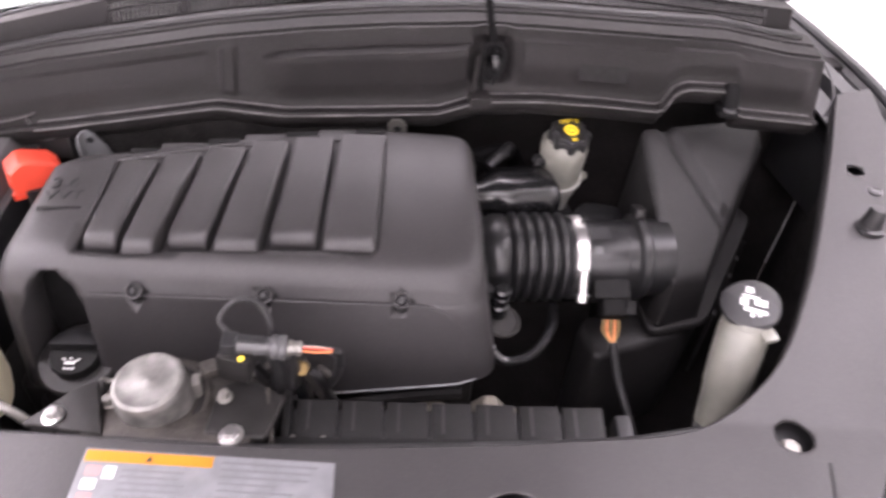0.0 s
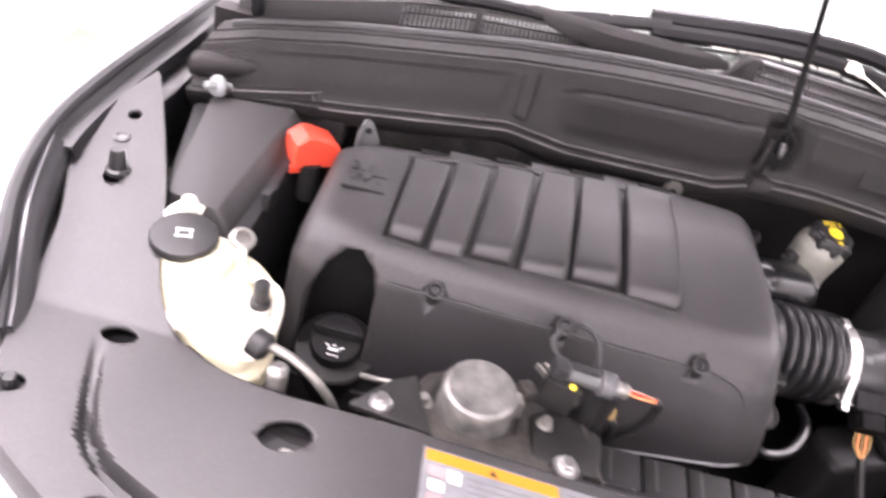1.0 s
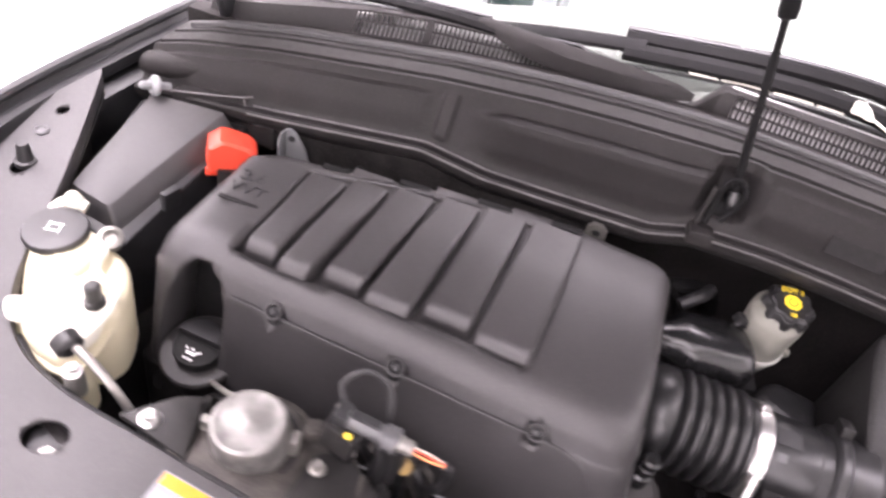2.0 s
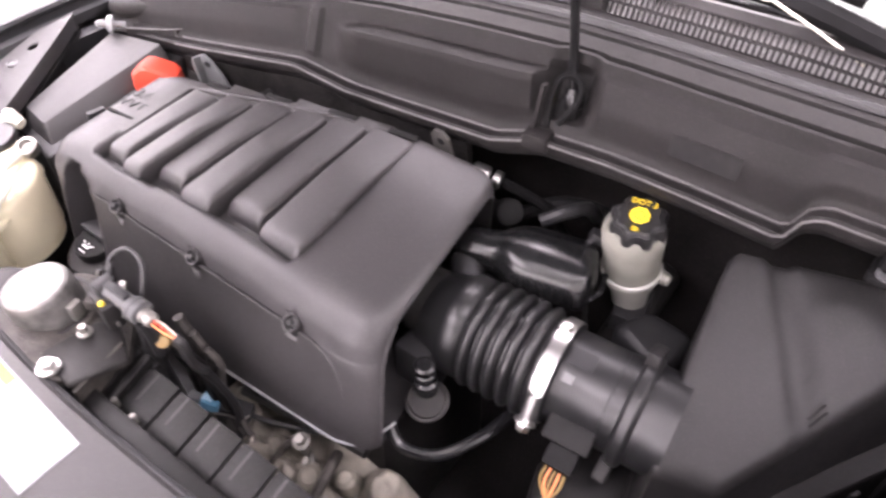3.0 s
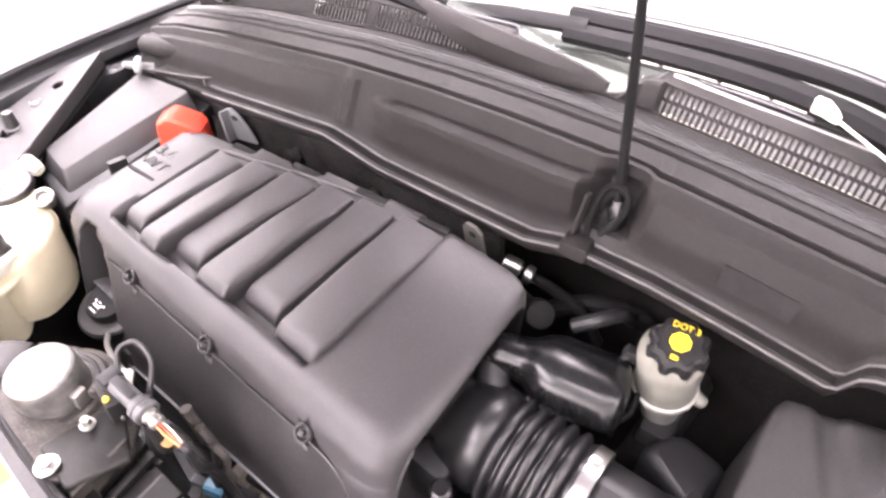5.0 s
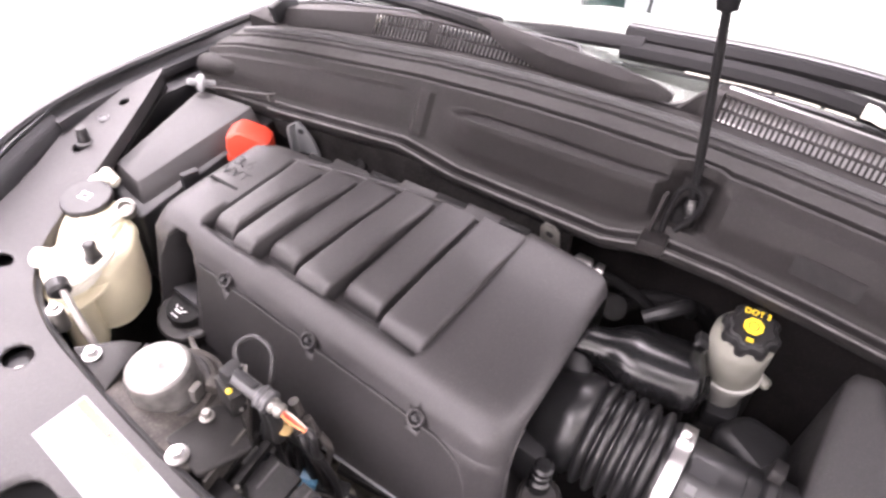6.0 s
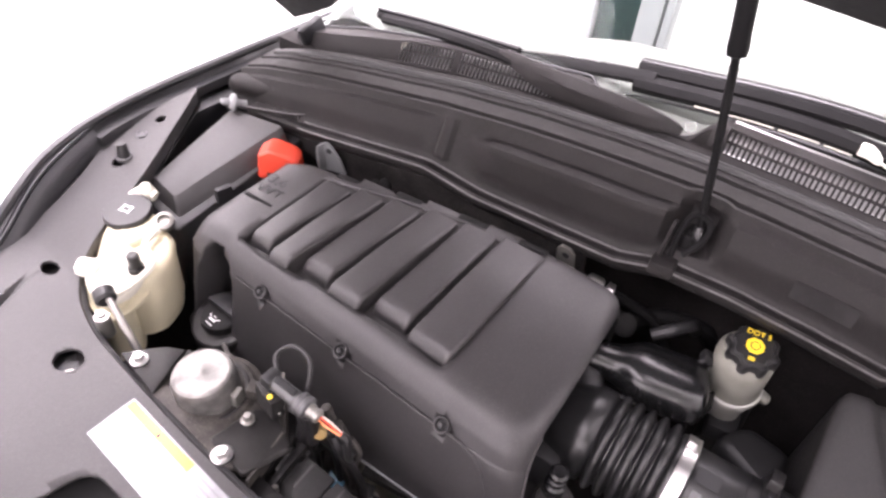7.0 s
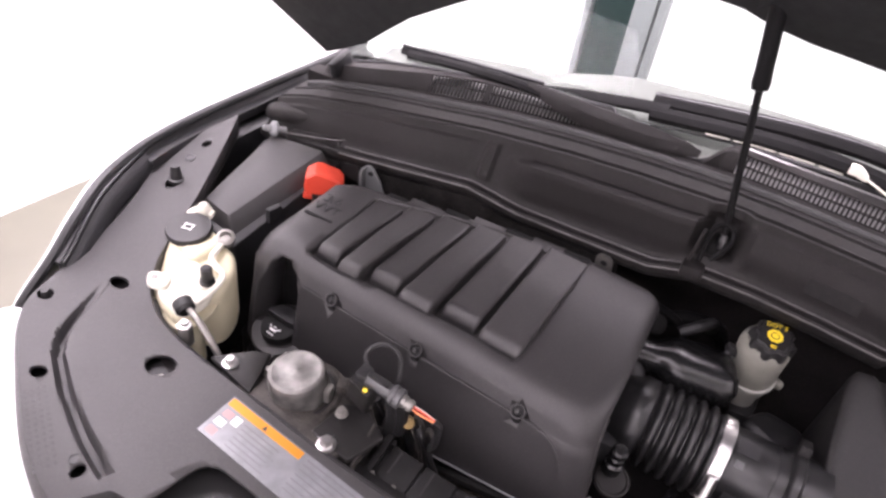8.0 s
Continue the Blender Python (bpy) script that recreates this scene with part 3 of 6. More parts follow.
cowl = thing("cowl_bulkhead", (CX, 0.38, 1.05), "dark plastic cowl bulkhead with raised panels behind the engine", "cowl panel")
part("bulkhead", sheet(B(), cowl_rows(), V((0, 0.006, -0.005))), COWL, cowl, angle=0.55)
# Flange lips: wear, and their sheen given as a paler tone.
part("flange_edge", tube(B(), [V((x, flange_y(x) - 0.0125, interp(x, FX, FZ) - 0.001)) for x in np.linspace(-0.40, 0.85, 120)], 0.0018, 6, 1), EDGE, cowl, "worn flange edge, paled for its sheen")
part("flange_edge", tube(B(), [V((x, flange_y(x) + 0.006, interp(x, FX, FZ) + 0.0045)) for x in np.linspace(-0.40, 0.85, 120)], 0.0015, 6, 1), EDGE, cowl, "worn flange edge, paled for its sheen")
part("seal_strip", tube(B(), [V((x, flange_y(x) + 0.112, interp(x, RX, RZ) + 0.008)) for x in np.linspace(-0.58, 0.84, 24)], 0.007, 8, 3), RUBBER, cowl, "black rubber weather strip")
part("end_cap", loft(B(), [[V((x, y + 0.021 * k * math.cos(a), z + 1.35 * h * math.copysign(abs(math.sin(a)) ** 0.8, math.sin(a)))) for a in np.linspace(0, 2 * math.pi, 17)[:-1]] for x, y, z, k, h in ((-0.612, 0.312, 1.044, 0.4, 0.006), (-0.606, 0.312, 1.046, 0.9, 0.013), (-0.590, 0.312, 1.050, 1.1, 0.015), (-0.545, 0.318, 1.056, 1.1, 0.014), (-0.50, 0.330, 1.064, 1.0, 0.012), (-0.455, 0.347, 1.073, 0.8, 0.010), (-0.425, 0.360, 1.080, 0.5, 0.006))]), COWL, cowl, "moulded horn at the end of the bulkhead", angle=1.2)
part("side_shelf", slab(B(), [(-0.53, 0.272), (-0.415, 0.302), (-0.398, 0.334), (-0.53, 0.322)], 0.985, lambda x, y: 1.040 + 0.17 * (x + 0.52), 0.006, 0.003), COWL, cowl, "stepped shelf of the bulkhead")
# The shelf's lit edges, drawn as pale beads.
part("shelf_edge", tube(B(), [(-0.53, 0.2715, 1.039), (-0.47, 0.287, 1.048), (-0.418, 0.301, 1.057), (-0.400, 0.318, 1.060), (-0.397, 0.334, 1.060)], 0.0016, 6, 3), EDGE, cowl, "pale shelf edge, coloured as if lit")
part("shelf_edge", tube(B(), [(-0.416, 0.3005, 1.054), (-0.407, 0.2995, 1.030), (-0.395, 0.2995, 1.018), (-0.37, 0.3005, 1.026)], 0.0016, 6, 3), EDGE, cowl, "pale shelf edge, coloured as if lit")
part("side_step", slab(B(), [(-0.418, 0.301), (-0.36, 0.300), (-0.36, 0.345), (-0.40, 0.345)], 0.985, lambda x, y: 1.018 + 0.2 * (x + 0.40), 0.004, 0.003), COWL, cowl)
st = thing("cowl_stud", (-0.545, 0.262, 1.045), "pale push stud at the end of the cowl", "stud")
part("head", lathe(B(), (-0.545, 0.262, 1.045), (-0.4, -0.8, 0.25), [(0.006, -0.02), (0.006, 0), (0.016, 0.001), (0.0165, 0.006), (0.012, 0.011), (0.007, 0.012), (0.006, 0.026), (0.003, 0.029)], 18), PALE, st)
wl = thing("bulkhead_emblem_plate", (0.47, 0.35, 1.15), "faint moulded information plate on the cowl face", "label")
def face_at(x, v, lift):
    yf, zf, zr = flange_y(x), interp(x, FX, FZ), interp(x, RX, RZ)
    return V((x, yf + 0.010 + 0.029 * v - 0.014 - lift, zf + 0.008 + (zr - zf - 0.016) * v + 0.0042 + lift * 0.4))


part("plate", sheet(B(), [[face_at(x, v, -0.0003) for v in (0.26, 0.4, 0.56)] for x in np.linspace(0.44, 0.52, 8)], V((0, 0.002, -0.001))), PLATE, wl)

# clip on the right of the flange
cl = thing("cowl_clip", (0.672, 0.352, 1.105), "black moulded clip on the cowl flange", "clip")
part("ear", slab(B(), [(0.670, 0.330), (0.706, 0.333), (0.710, 0.378), (0.675, 0.378)], 1.097, 1.105, 0.014, 0.002), STRUT, cl)
part("post", lathe(B(), (0.692, 0.352, 1.103), (0, 0.5, 0.9), [(0.014, 0), (0.014, 0.03), (0.011, 0.040)], 18), STRUT, cl)
part("ring", lathe(B(), (0.688, 0.342, 1.105), (0, 0, 1), [(0.010, 0), (0.010, 0.003), (0.006, 0.003), (0.005, 0.001)], 18), GREYPL, cl)

# ---- hood strut with its bracket ----
ps = thing("hood_strut", (0.303, 0.385, 1.15), "black hood strut rising from a bracket in the cowl", "strut")
S0, S1 = V((0.306, 0.378, 1.160)), V((0.236, 0.427, 1.510))
SD = (S1 - S0).normalized()
part("rod", cyl(B(), S0, S0 + SD * 0.27, 0.0056, seg=14), STRUT, ps)
part("sleeve", lathe(B(), S0 + SD * 0.228, SD, [(0.006, 0), (0.012, 0.002), (0.0135, 0.012), (0.0125, 0.03), (0.0125, 0.155)], 18), STRUT, ps)
part("ball_end", lathe(B(), S0 - SD * 0.024, SD, [(0.006, 0), (0.011, 0.003), (0.012, 0.020), (0.008, 0.028)], 16), GLOSS, ps)
part("bracket", tube(B(), [(0.287, 0.354, 1.114), (0.286, 0.361, 1.15), (0.289, 0.371, 1.172), (0.299, 0.376, 1.180), (0.314, 0.377, 1.176), (0.320, 0.371, 1.164), (0.315, 0.363, 1.144), (0.302, 0.355, 1.124)], 0.0042, 8), STRUT, ps, "black looped bracket")
part("bracket_plate", box(B(), (0.276, 0.352, 1.140), (0.005, 0.012, 0.062), (-8, 4, 0), 0.002), COWL, ps, "upright edge of the bracket")
part("socket", slab(B(), [(0.288, 0.366), (0.318, 0.369), (0.318, 0.396), (0.29, 0.394)], 1.105, lambda x, y: 1.146 + 0.4 * (y - 0.37), 0.008, 0.004), STRUT, ps, "black socket block")
part("foot", box(B(), (0.285, 0.340, 1.103), (0.036, 0.03, 0.022), (0, 0, 8), 0.006), COWL, ps)

# ---- windscreen, cowl grille, wipers, hood ----
ws = thing("windscreen", (CX, 0.6, 1.2), "clear windscreen above the cowl grille", "windscreen", kind="structure")
WX = [-0.62, -0.46, -0.31, -0.13, 0.02, 0.25, 0.45, 0.62, 0.85]
WZ = [1.10, 1.15, 1.17, 1.195, 1.215, 1.235, 1.24, 1.235, 1.2]
gr = thing("cowl_grille", (CX, 0.54, 1.18), "black slotted cowl grille under the windscreen", "grille")


def deck(x, v):
    """The leaf screen: down from the weather strip, up the slotted riser, back to the glass."""
    y0, z0 = flange_y(x) + 0.155, interp(x, RX, RZ) + 0.004
    yr = interp(x, [-0.6, -0.1, 0.26, 0.65, 0.93], [0.46, 0.490, 0.518, 0.540, 0.56])
    zb = min(z0 - 0.004, interp(x, [-0.6, -0.26, 0.0, 0.26, 0.5, 0.66, 0.93], [1.07, 1.155, 1.178, 1.194, 1.185, 1.170, 1.145]))
    zt = zb + interp(x, [0.03, 0.07, 0.21, 0.255], [0.034, 0.004, 0.004, 0.036])
    y1, z1 = 0.60 + 0.06 * x, interp(x, WX, WZ) - 0.012
    return V((x, interp(v, [0, 0.2, 0.8, 1.0], [y0, yr, yr + 0.016, y1]), interp(v, [0, 0.2, 0.8, 1.0], [z0, zb, zt, z1])))


def glass_foot(x):
    return interp(x, [0.03, 0.08, 0.21, 0.255], [0.9, 0.5, 0.5, 0.9])


part("pane", sheet(B(), [[deck(x, glass_foot(x)) + V((0, 0, 0.004)), *(V((x, 0.60 + 0.06 * x + 0.62 * v, interp(x, WX, WZ) - 0.01 + 0.42 * v)) for v in (0.03, 0.5, 1))] for x in np.linspace(-0.62, 0.86, 32)], V((0, 0.003, -0.004))), GLASS, ws).visible_shadow = False
part("black_border", tube(B(), [deck(x, glass_foot(x)) + V((0, 0, 0.002)) for x in np.linspace(-0.62, 0.86, 60)], 0.003, 8, 3), TRIM, ws, "black lower glass border")
db = thing("dashboard", (CX, 0.66, 1.15), "pale grey dashboard top behind the windscreen", "dashboard")
part("top", sheet(B(), [[deck(x, glass_foot(x) + 0.01) + V((0, 0.004, -0.003)), deck(x, 1.0) + V((0, 0.01, -0.012)), deck(x, 1.0) + V((0, 0.08, 0.004 + 0.026 * smooth01(-0.2, 0.05, x))), deck(x, 1.0) + V((0, 0.13, -0.06))] for x in np.linspace(-0.55, 0.84, 60)], 0.01), DASH, db)
SLOTS = ((-0.33, -0.212, 0.022), (-0.198, 0.03, 0.022), (0.262, 0.80, 0.006))
for a, b in ((-0.60, -0.33), (-0.212, -0.198), (0.80, 0.85)):
    part("blank", sheet(B(), [[deck(x, v) for v in (0, 0.1, 0.2, 0.4, 0.6, 0.8, 0.85, 0.9)] for x in np.linspace(a, b, 14)], 0.004), COWL, gr)
part("blank", sheet(B(), [[deck(x, v * glass_foot(x) / 0.9) for v in (0, 0.1, 0.2, 0.4, 0.6, 0.8, 0.85, 0.9)] for x in np.linspace(0.03, 0.262, 26)], 0.004), COWL, gr)
for a, b, deep in SLOTS:
    part("rear_border", sheet(B(), [[deck(x, v) for v in (0.8, 0.85, 0.9)] for x in np.linspace(a, b, 14)], 0.004), COWL, gr)
    part("front_border", sheet(B(), [[deck(x, v) for v in (0, 0.1, 0.2)] for x in np.linspace(a, b, 14)], 0.004), COWL, gr)
    part("bar", sheet(B(), [[deck(x, v) + V((0, 0, -0.001)) for v in (0.49, 0.53)] for x in np.linspace(a, b, 14)], V((0, 0.004, 0))), COWL, gr)
    k = int((b - a) / 0.0074)
    for i in range(k):
        x = a + (b - a) * (i + 0.5) / k
        part("slat", sheet(B(), [[deck(x + s, v) for v in (0.2, 0.4, 0.6, 0.8)] for s in (-0.0017, 0.0017)], V((0, 0.003, 0))), COWL, gr)
    # Pale sheet behind the slats; its tone stands for reflected white.
    part("tray", sheet(B(), [[deck(x, v) + V((0, deep, 0.001 - 1.2 * (deep - 0.006))) for v in (0.23, 0.5, 0.85)] for x in np.linspace(a - 1.5 * (deep - 0.006), b + 1.5 * (deep - 0.006), 8)], V((0, 0.004, 0))), GRILLE_IN, gr, "pale sheet standing for the white reflected in the slots")


def wiper(name_pts, blade_pts, cap, thick=0.011):
    w = thing("wiper", cap, "black windscreen wiper resting at the foot of the glass", "wiper", "wipers")
    part("arm", tube(B(), name_pts, thick, 8, 6, 0.8), STRUT, w)
    part("blade", tube(B(), blade_pts, thick, 8, 6, 0.8), STRUT, w)
    part("spine", tube(B(), [V(p) + V((0, -0.004, 0.012)) for p in blade_pts], 0.003, 6, 6), TRIM, w)
    return w


wl1 = wiper([(-0.10, 0.512, 1.208), (-0.20, 0.53, 1.197), (-0.33, 0.556, 1.174), (-0.45, 0.572, 1.151)], [(-0.475, 0.585, 1.150), (-0.314, 0.584, 1.169), (-0.13, 0.575, 1.190)], (0.1, 0.5, 1.2))
part("arm_cover", loft(B(), [[V((x, y - w * 0.6, z - w * 0.75)), V((x, y - w * 0.5, z + w * 0.3)), V((x, y + w * 0.2, z + w * 0.75)), V((x, y + w * 0.8, z + w * 0.5)), V((x, y + w * 0.6, z - w * 0.6))] for x, y, z, w in ((-0.135, 0.517, 1.211, 0.007), (-0.12, 0.515, 1.212, 0.012), (-0.06, 0.505, 1.209, 0.021), (0.02, 0.497, 1.208, 0.027), (0.12, 0.49, 1.216, 0.023), (0.185, 0.487, 1.222, 0.014), (0.21, 0.487, 1.222, 0.007))]), COWL, wl1, "wide tapered arm cover", angle=0.9)
wl2 = wiper([(0.66, 0.58, 1.207), (0.50, 0.577, 1.244), (0.42, 0.577, 1.252), (0.328, 0.577, 1.250), (0.224, 0.577, 1.239), (0.09, 0.58, 1.219)], [(0.55, 0.597, 1.265), (0.46, 0.597, 1.277), (0.353, 0.597, 1.274), (0.234, 0.597, 1.260), (0.085, 0.60, 1.237)], (0.64, 0.6, 1.22), 0.016)
part("blade_tip", tube(B(), [(0.12, 0.582, 1.234), (0.05, 0.580, 1.222), (-0.03, 0.580, 1.206), (-0.139, 0.585, 1.178)], 0.013, 8, 6, 0.6), STRUT, wl2, "slim black end of the blade")
part("rubber", tube(B(), [(0.08, 0.572, 1.198), (0.19, 0.570, 1.217), (0.28, 0.568, 1.229), (0.37, 0.566, 1.235), (0.43, 0.566, 1.236)], 0.0028, 6, 6), RUBBER, wl2, "black wiping edge")
for x0, x1 in ((0.195, 0.237), (0.243, 0.313), (0.319, 0.376), (0.382, 0.420)):
    part("backing", tube(B(), [(x, 0.566, interp(x, [0.08, 0.19, 0.28, 0.37, 0.43], [1.205, 1.224, 1.236, 1.242, 1.243])) for x in np.linspace(x0, x1, 5)], 0.0017, 6, 2), TANKTOP, wl2, "pale blade backing strip")
part("joint", loft(B(), [[V((x, 0.558 + dy, z + dz)) for dy, dz in ((-0.005, -h), (-0.006, h * 0.7), (0, h), (0.006, h * 0.7), (0.005, -h))] for x, z, h in ((0.424, 1.260, 0.008), (0.426, 1.261, 0.009), (0.437, 1.261, 0.009), (0.448, 1.256, 0.007), (0.455, 1.252, 0.003))]), TANKTOP, wl2, "white arm joint")
part("link", tube(B(), [(0.452, 0.556, 1.253), (0.51, 0.556, 1.232), (0.58, 0.558, 1.203)], 0.0020, 6, 3), TANKTOP, wl2, "pale line along the arm edge")
part("pivot", lathe(B(), (0.61, 0.58, 1.205), (-0.2, -0.3, 0.9), [(0.014, 0), (0.014, 0.012), (0.008, 0.018)], 16), BODY, wl2, "black pivot nut")
part("fin", loft(B(), [[V((x, 0.512 - 0.007, 1.185)), V((x, 0.512 - 0.005, 1.190 + h)), V((x, 0.512, 1.194 + h)), V((x, 0.524, 1.193 + h)), V((x, 0.528, 1.185))] for x, h in ((q, 0.046 * smooth01(0.204, 0.252, q)) for q in np.linspace(0.204, 0.268, 14))]), COWL, gr, "curved black end of the slotted panel", angle=0.9)

hood = thing("hood", (CX, 0.45, 1.15), "black inner side of the raised hood with its stiffening frame", "car hood")


def hood_pt(u, v, d=0.0):
    """u across from 0 to 1, v from the hinge edge up to the front."""
    x = -0.58 + 1.6 * u
    edge = interp(x, [-0.58, -0.488, -0.383, -0.254, -0.05, 0.169, 0.242, 0.397, 0.6, 1.02], [1.146, 1.19, 1.277, 1.352, 1.45, 1.476, 1.458, 1.44, 1.37, 1.37])
    z = edge + v * (2.25 - edge)
    return V((x + (0.5 - u) * (0.5 * max(0, v - 0.1) - 2.0 * min(v, 0.1)), 0.45 + 0.4 * max(0, u - 0.55) - 0.8 * v + d * 0.8, z + d * 0.6))


part("skin", sheet(B(), [[hood_pt(u, v) for v in (0, 0.03, 0.06, 0.1, 0.2, 0.3, 0.4, 0.5, 0.6, 0.7, 0.8, 0.9, 1.0)] for u in np.linspace(0, 1, 32)], V((0, 0.02, 0.02))), HOODIN, hood)
for u in (0.2, 0.5, 0.8):
    part("stiffener", tube(B(), [hood_pt(u, v, -0.004) for v in np.linspace(0.05, 0.95, 8)], 0.02, 8, 3, 0.5), HOODIN, hood)
part("hinge", box(B(), (-0.565, 0.48, 1.115), (0.018, 0.06, 0.04), (20, 0, 0), 0.006), BODY, hood, "black steel hinge")

# Solid post added behind the glass in place of a reflection on it.
pl = thing("pillar", (-0.25, 1.3, 0), "dark green post with pale flanges, standing in for a windscreen reflection", "pillar", kind="structure")
part("core", box(B(), (-0.258, 1.3, 1.3), (0.112, 0.05, 2.6), soft=0.004), PILLAR, pl)
part("flange", box(B(), (-0.17, 1.295, 1.3), (0.062, 0.06, 2.6), soft=0.006), PALE, pl)
part("flange", box(B(), (-0.122, 1.295, 1.3), (0.022, 0.05, 2.6), soft=0.004), PALE, pl)
part("flange", box(B(), (-0.33, 1.295, 1.3), (0.02, 0.06, 2.6), soft=0.004), PALE, pl)

# ---- engine cover ----
PY = [-0.036, -0.034, -0.024, -0.009, -0.001, 0.006, 0.02, 0.042, 0.08]
PZ = [0.0, 0.10, 0.45, 0.80, 0.93, 0.99, 1.0, 1.0, 1.0]
YR_X, YR_Y = [-0.37, -0.30, -0.23, -0.1, 0.0, 0.15, 0.31], [0.20, 0.225, 0.235, 0.262, 0.278, 0.29, 0.285]


def top_z(x, y):
    """The height of the cover's upper face."""
    k = interp(x, [-0.35, 0.1], [0.1, 0.19])
    r = max(0, 0.042 - y)
    return 1.034 + k * (y - 0.05) - 15.0 * r * r - (0.010 * smooth01(-0.28, -0.36, x) if x < -0.28 else 0)


def bottom_z(x):
    return 0.838 + 0.17 * (x - 0.09)


def cover_ring(x, inset=0.0):
    yr = interp(x, YR_X, YR_Y) - 0.026 * (1 - math.sqrt(1 - min(0.98, max(0, (x - 0.24) / 0.047)) ** 2))
    zb = bottom_z(x)
    pts = [(-0.036 + inset * 0.6, zb)]
    for y, v in ((-0.035, 0.10), (-0.028, 0.30), (-0.018, 0.55), (-0.008, 0.78), (-0.003, 0.90)):
        pts.append((y + inset * 0.7, zb + v * (0.995 - zb)))
    pts += [(-0.0015 + inset * 0.7, 0.984), (0.0005 + inset * 0.7, 0.9865)]
    for y in (0.004, 0.012, 0.022, 0.034, 0.05, 0.08, 0.12, 0.16, 0.2):
        pts.append((y + inset * 0.6, top_z(x, y) - inset))
    pts += [(yr - 0.022, top_z(x, yr - 0.022) - inset), (yr - 0.008, top_z(x, yr) - 0.006 - inset), (yr - inset * 0.3, top_z(x, yr) - 0.02 - inset), (yr - 0.004, top_z(x, yr) - 0.06), (yr - 0.02, zb + 0.03)]
    out = []
    c = 0.055 - math.sqrt(max(0, 0.055**2 - min(0.052, max(0, x - 0.245)) ** 2))
    for y, z in pts:
        low = 1 - smooth01(0.86, 1.05, z) if y < 0.12 else 0
        lead = 1 - smooth01(0.0, 0.12, y) if y < 0.12 else 0
        back = 0.012 * smooth01(0.08, 0.27, y) * smooth01(0.2, 0.285, x)
        out.append(V((x - back + 0.024 * low * smooth01(0.25, 0.283, x), y + c * lead, z - 0.3 * c * (1 - smooth01(0.02, 0.14, y)) * smooth01(0.92, 1.01, z))))
    return out


ec = thing("engine_cover", (0, 0.12, 0.85), "charcoal plastic engine cover with six raised ribs", "engine cover")
xs = [(-0.352, 0.05), (-0.35, 0.028), (-0.345, 0.014), (-0.336, 0.005), (-0.325, 0.0), *((x, 0) for x in np.linspace(-0.31, 0.262, 46)), (0.267, 0.0004), (0.271, 0.001), (0.275, 0.002), (0.279, 0.0038), (0.282, 0.006), (0.2845, 0.009), (0.2855, 0.012), (0.284, 0.0145), (0.272, 0.0155), (0.20, 0.016)]
cover = part("shell", loft(B(), [cover_ring(x, i) for x, i in xs]), COVER, ec, angle=0.7)
arch = part("cutter", loft(B(), [[V((x, y, z)) for x, z in ((-0.325, 0.6), (-0.322, 0.90), (-0.315, 0.955), (-0.302, 0.99), (-0.283, 1.012), (-0.262, 1.014), (-0.245, 0.998), (-0.235, 0.965), (-0.232, 0.90), (-0.236, 0.6))] for y in (-0.1, 0.055)]), INK)
cut(cover, [arch])
for p in cover.data.polygons:
    p.use_smooth = True
# Black cap inside the open end; shade put into its colour.
part("end_shade", loft(B(), [[V((0.19, p.y, p.z)) for p in cover_ring(0.2, 0.018)], [V((0.195, p.y, p.z)) for p in cover_ring(0.2, 0.018)]]), INK, ec, "black cap standing for the shade in the open end")
part("end_rim", tube(B(), [q + V((0.001, 0, 0)) for q in cover_ring(0.2855, 0.012)[0:12]], 0.0014, 6, 2), SHROUD, ec, "worn rim of the open end")
# Black panel set back in the arch, painting the shade within it.
part("arch_shade", loft(B(), [[V((x, y, z)) for x, z in ((-0.325, 0.8), (-0.322, 0.92), (-0.312, 0.965), (-0.285, 1.0), (-0.26, 1.002), (-0.24, 0.965), (-0.235, 0.90), (-0.236, 0.8))] for y in (0.05, 0.06)]), PIT, ec, "black panel standing for the shade in the cut-out")

RF = [-0.241, -0.187, -0.136, -0.072, -0.003, 0.070, 0.142]
RR = [-0.238, -0.178, -0.120, -0.056, 0.006, 0.072, 0.147]
RYF = [0.042, 0.029, 0.051, 0.038, 0.060, 0.047]
RYR = [0.208, 0.224, 0.239, 0.252, 0.263, 0.270]


def tray_at(u, v):
    """The sunken tray that holds the ribs: u across, v from front to rear."""
    k = u * 6
    yf = interp(k, [0, 1, 2, 3, 4, 5, 6], [0.031, 0.028, 0.033, 0.036, 0.042, 0.045, 0.043])
    yr = interp(k, [0, 1, 2, 3, 4, 5, 6], [0.202, 0.219, 0.235, 0.249, 0.261, 0.270, 0.274])
    y = yf + (yr - yf) * v
    x = interp(k, range(7), RF) * (1 - v) + interp(k, range(7), RR) * v
    x += (-0.006 if u == 0 else -0.005 if u == 1 else 0)
    return V((x, y, top_z(x, y) - 0.018 + 0.013 * smooth01(0.55, 1, v)))


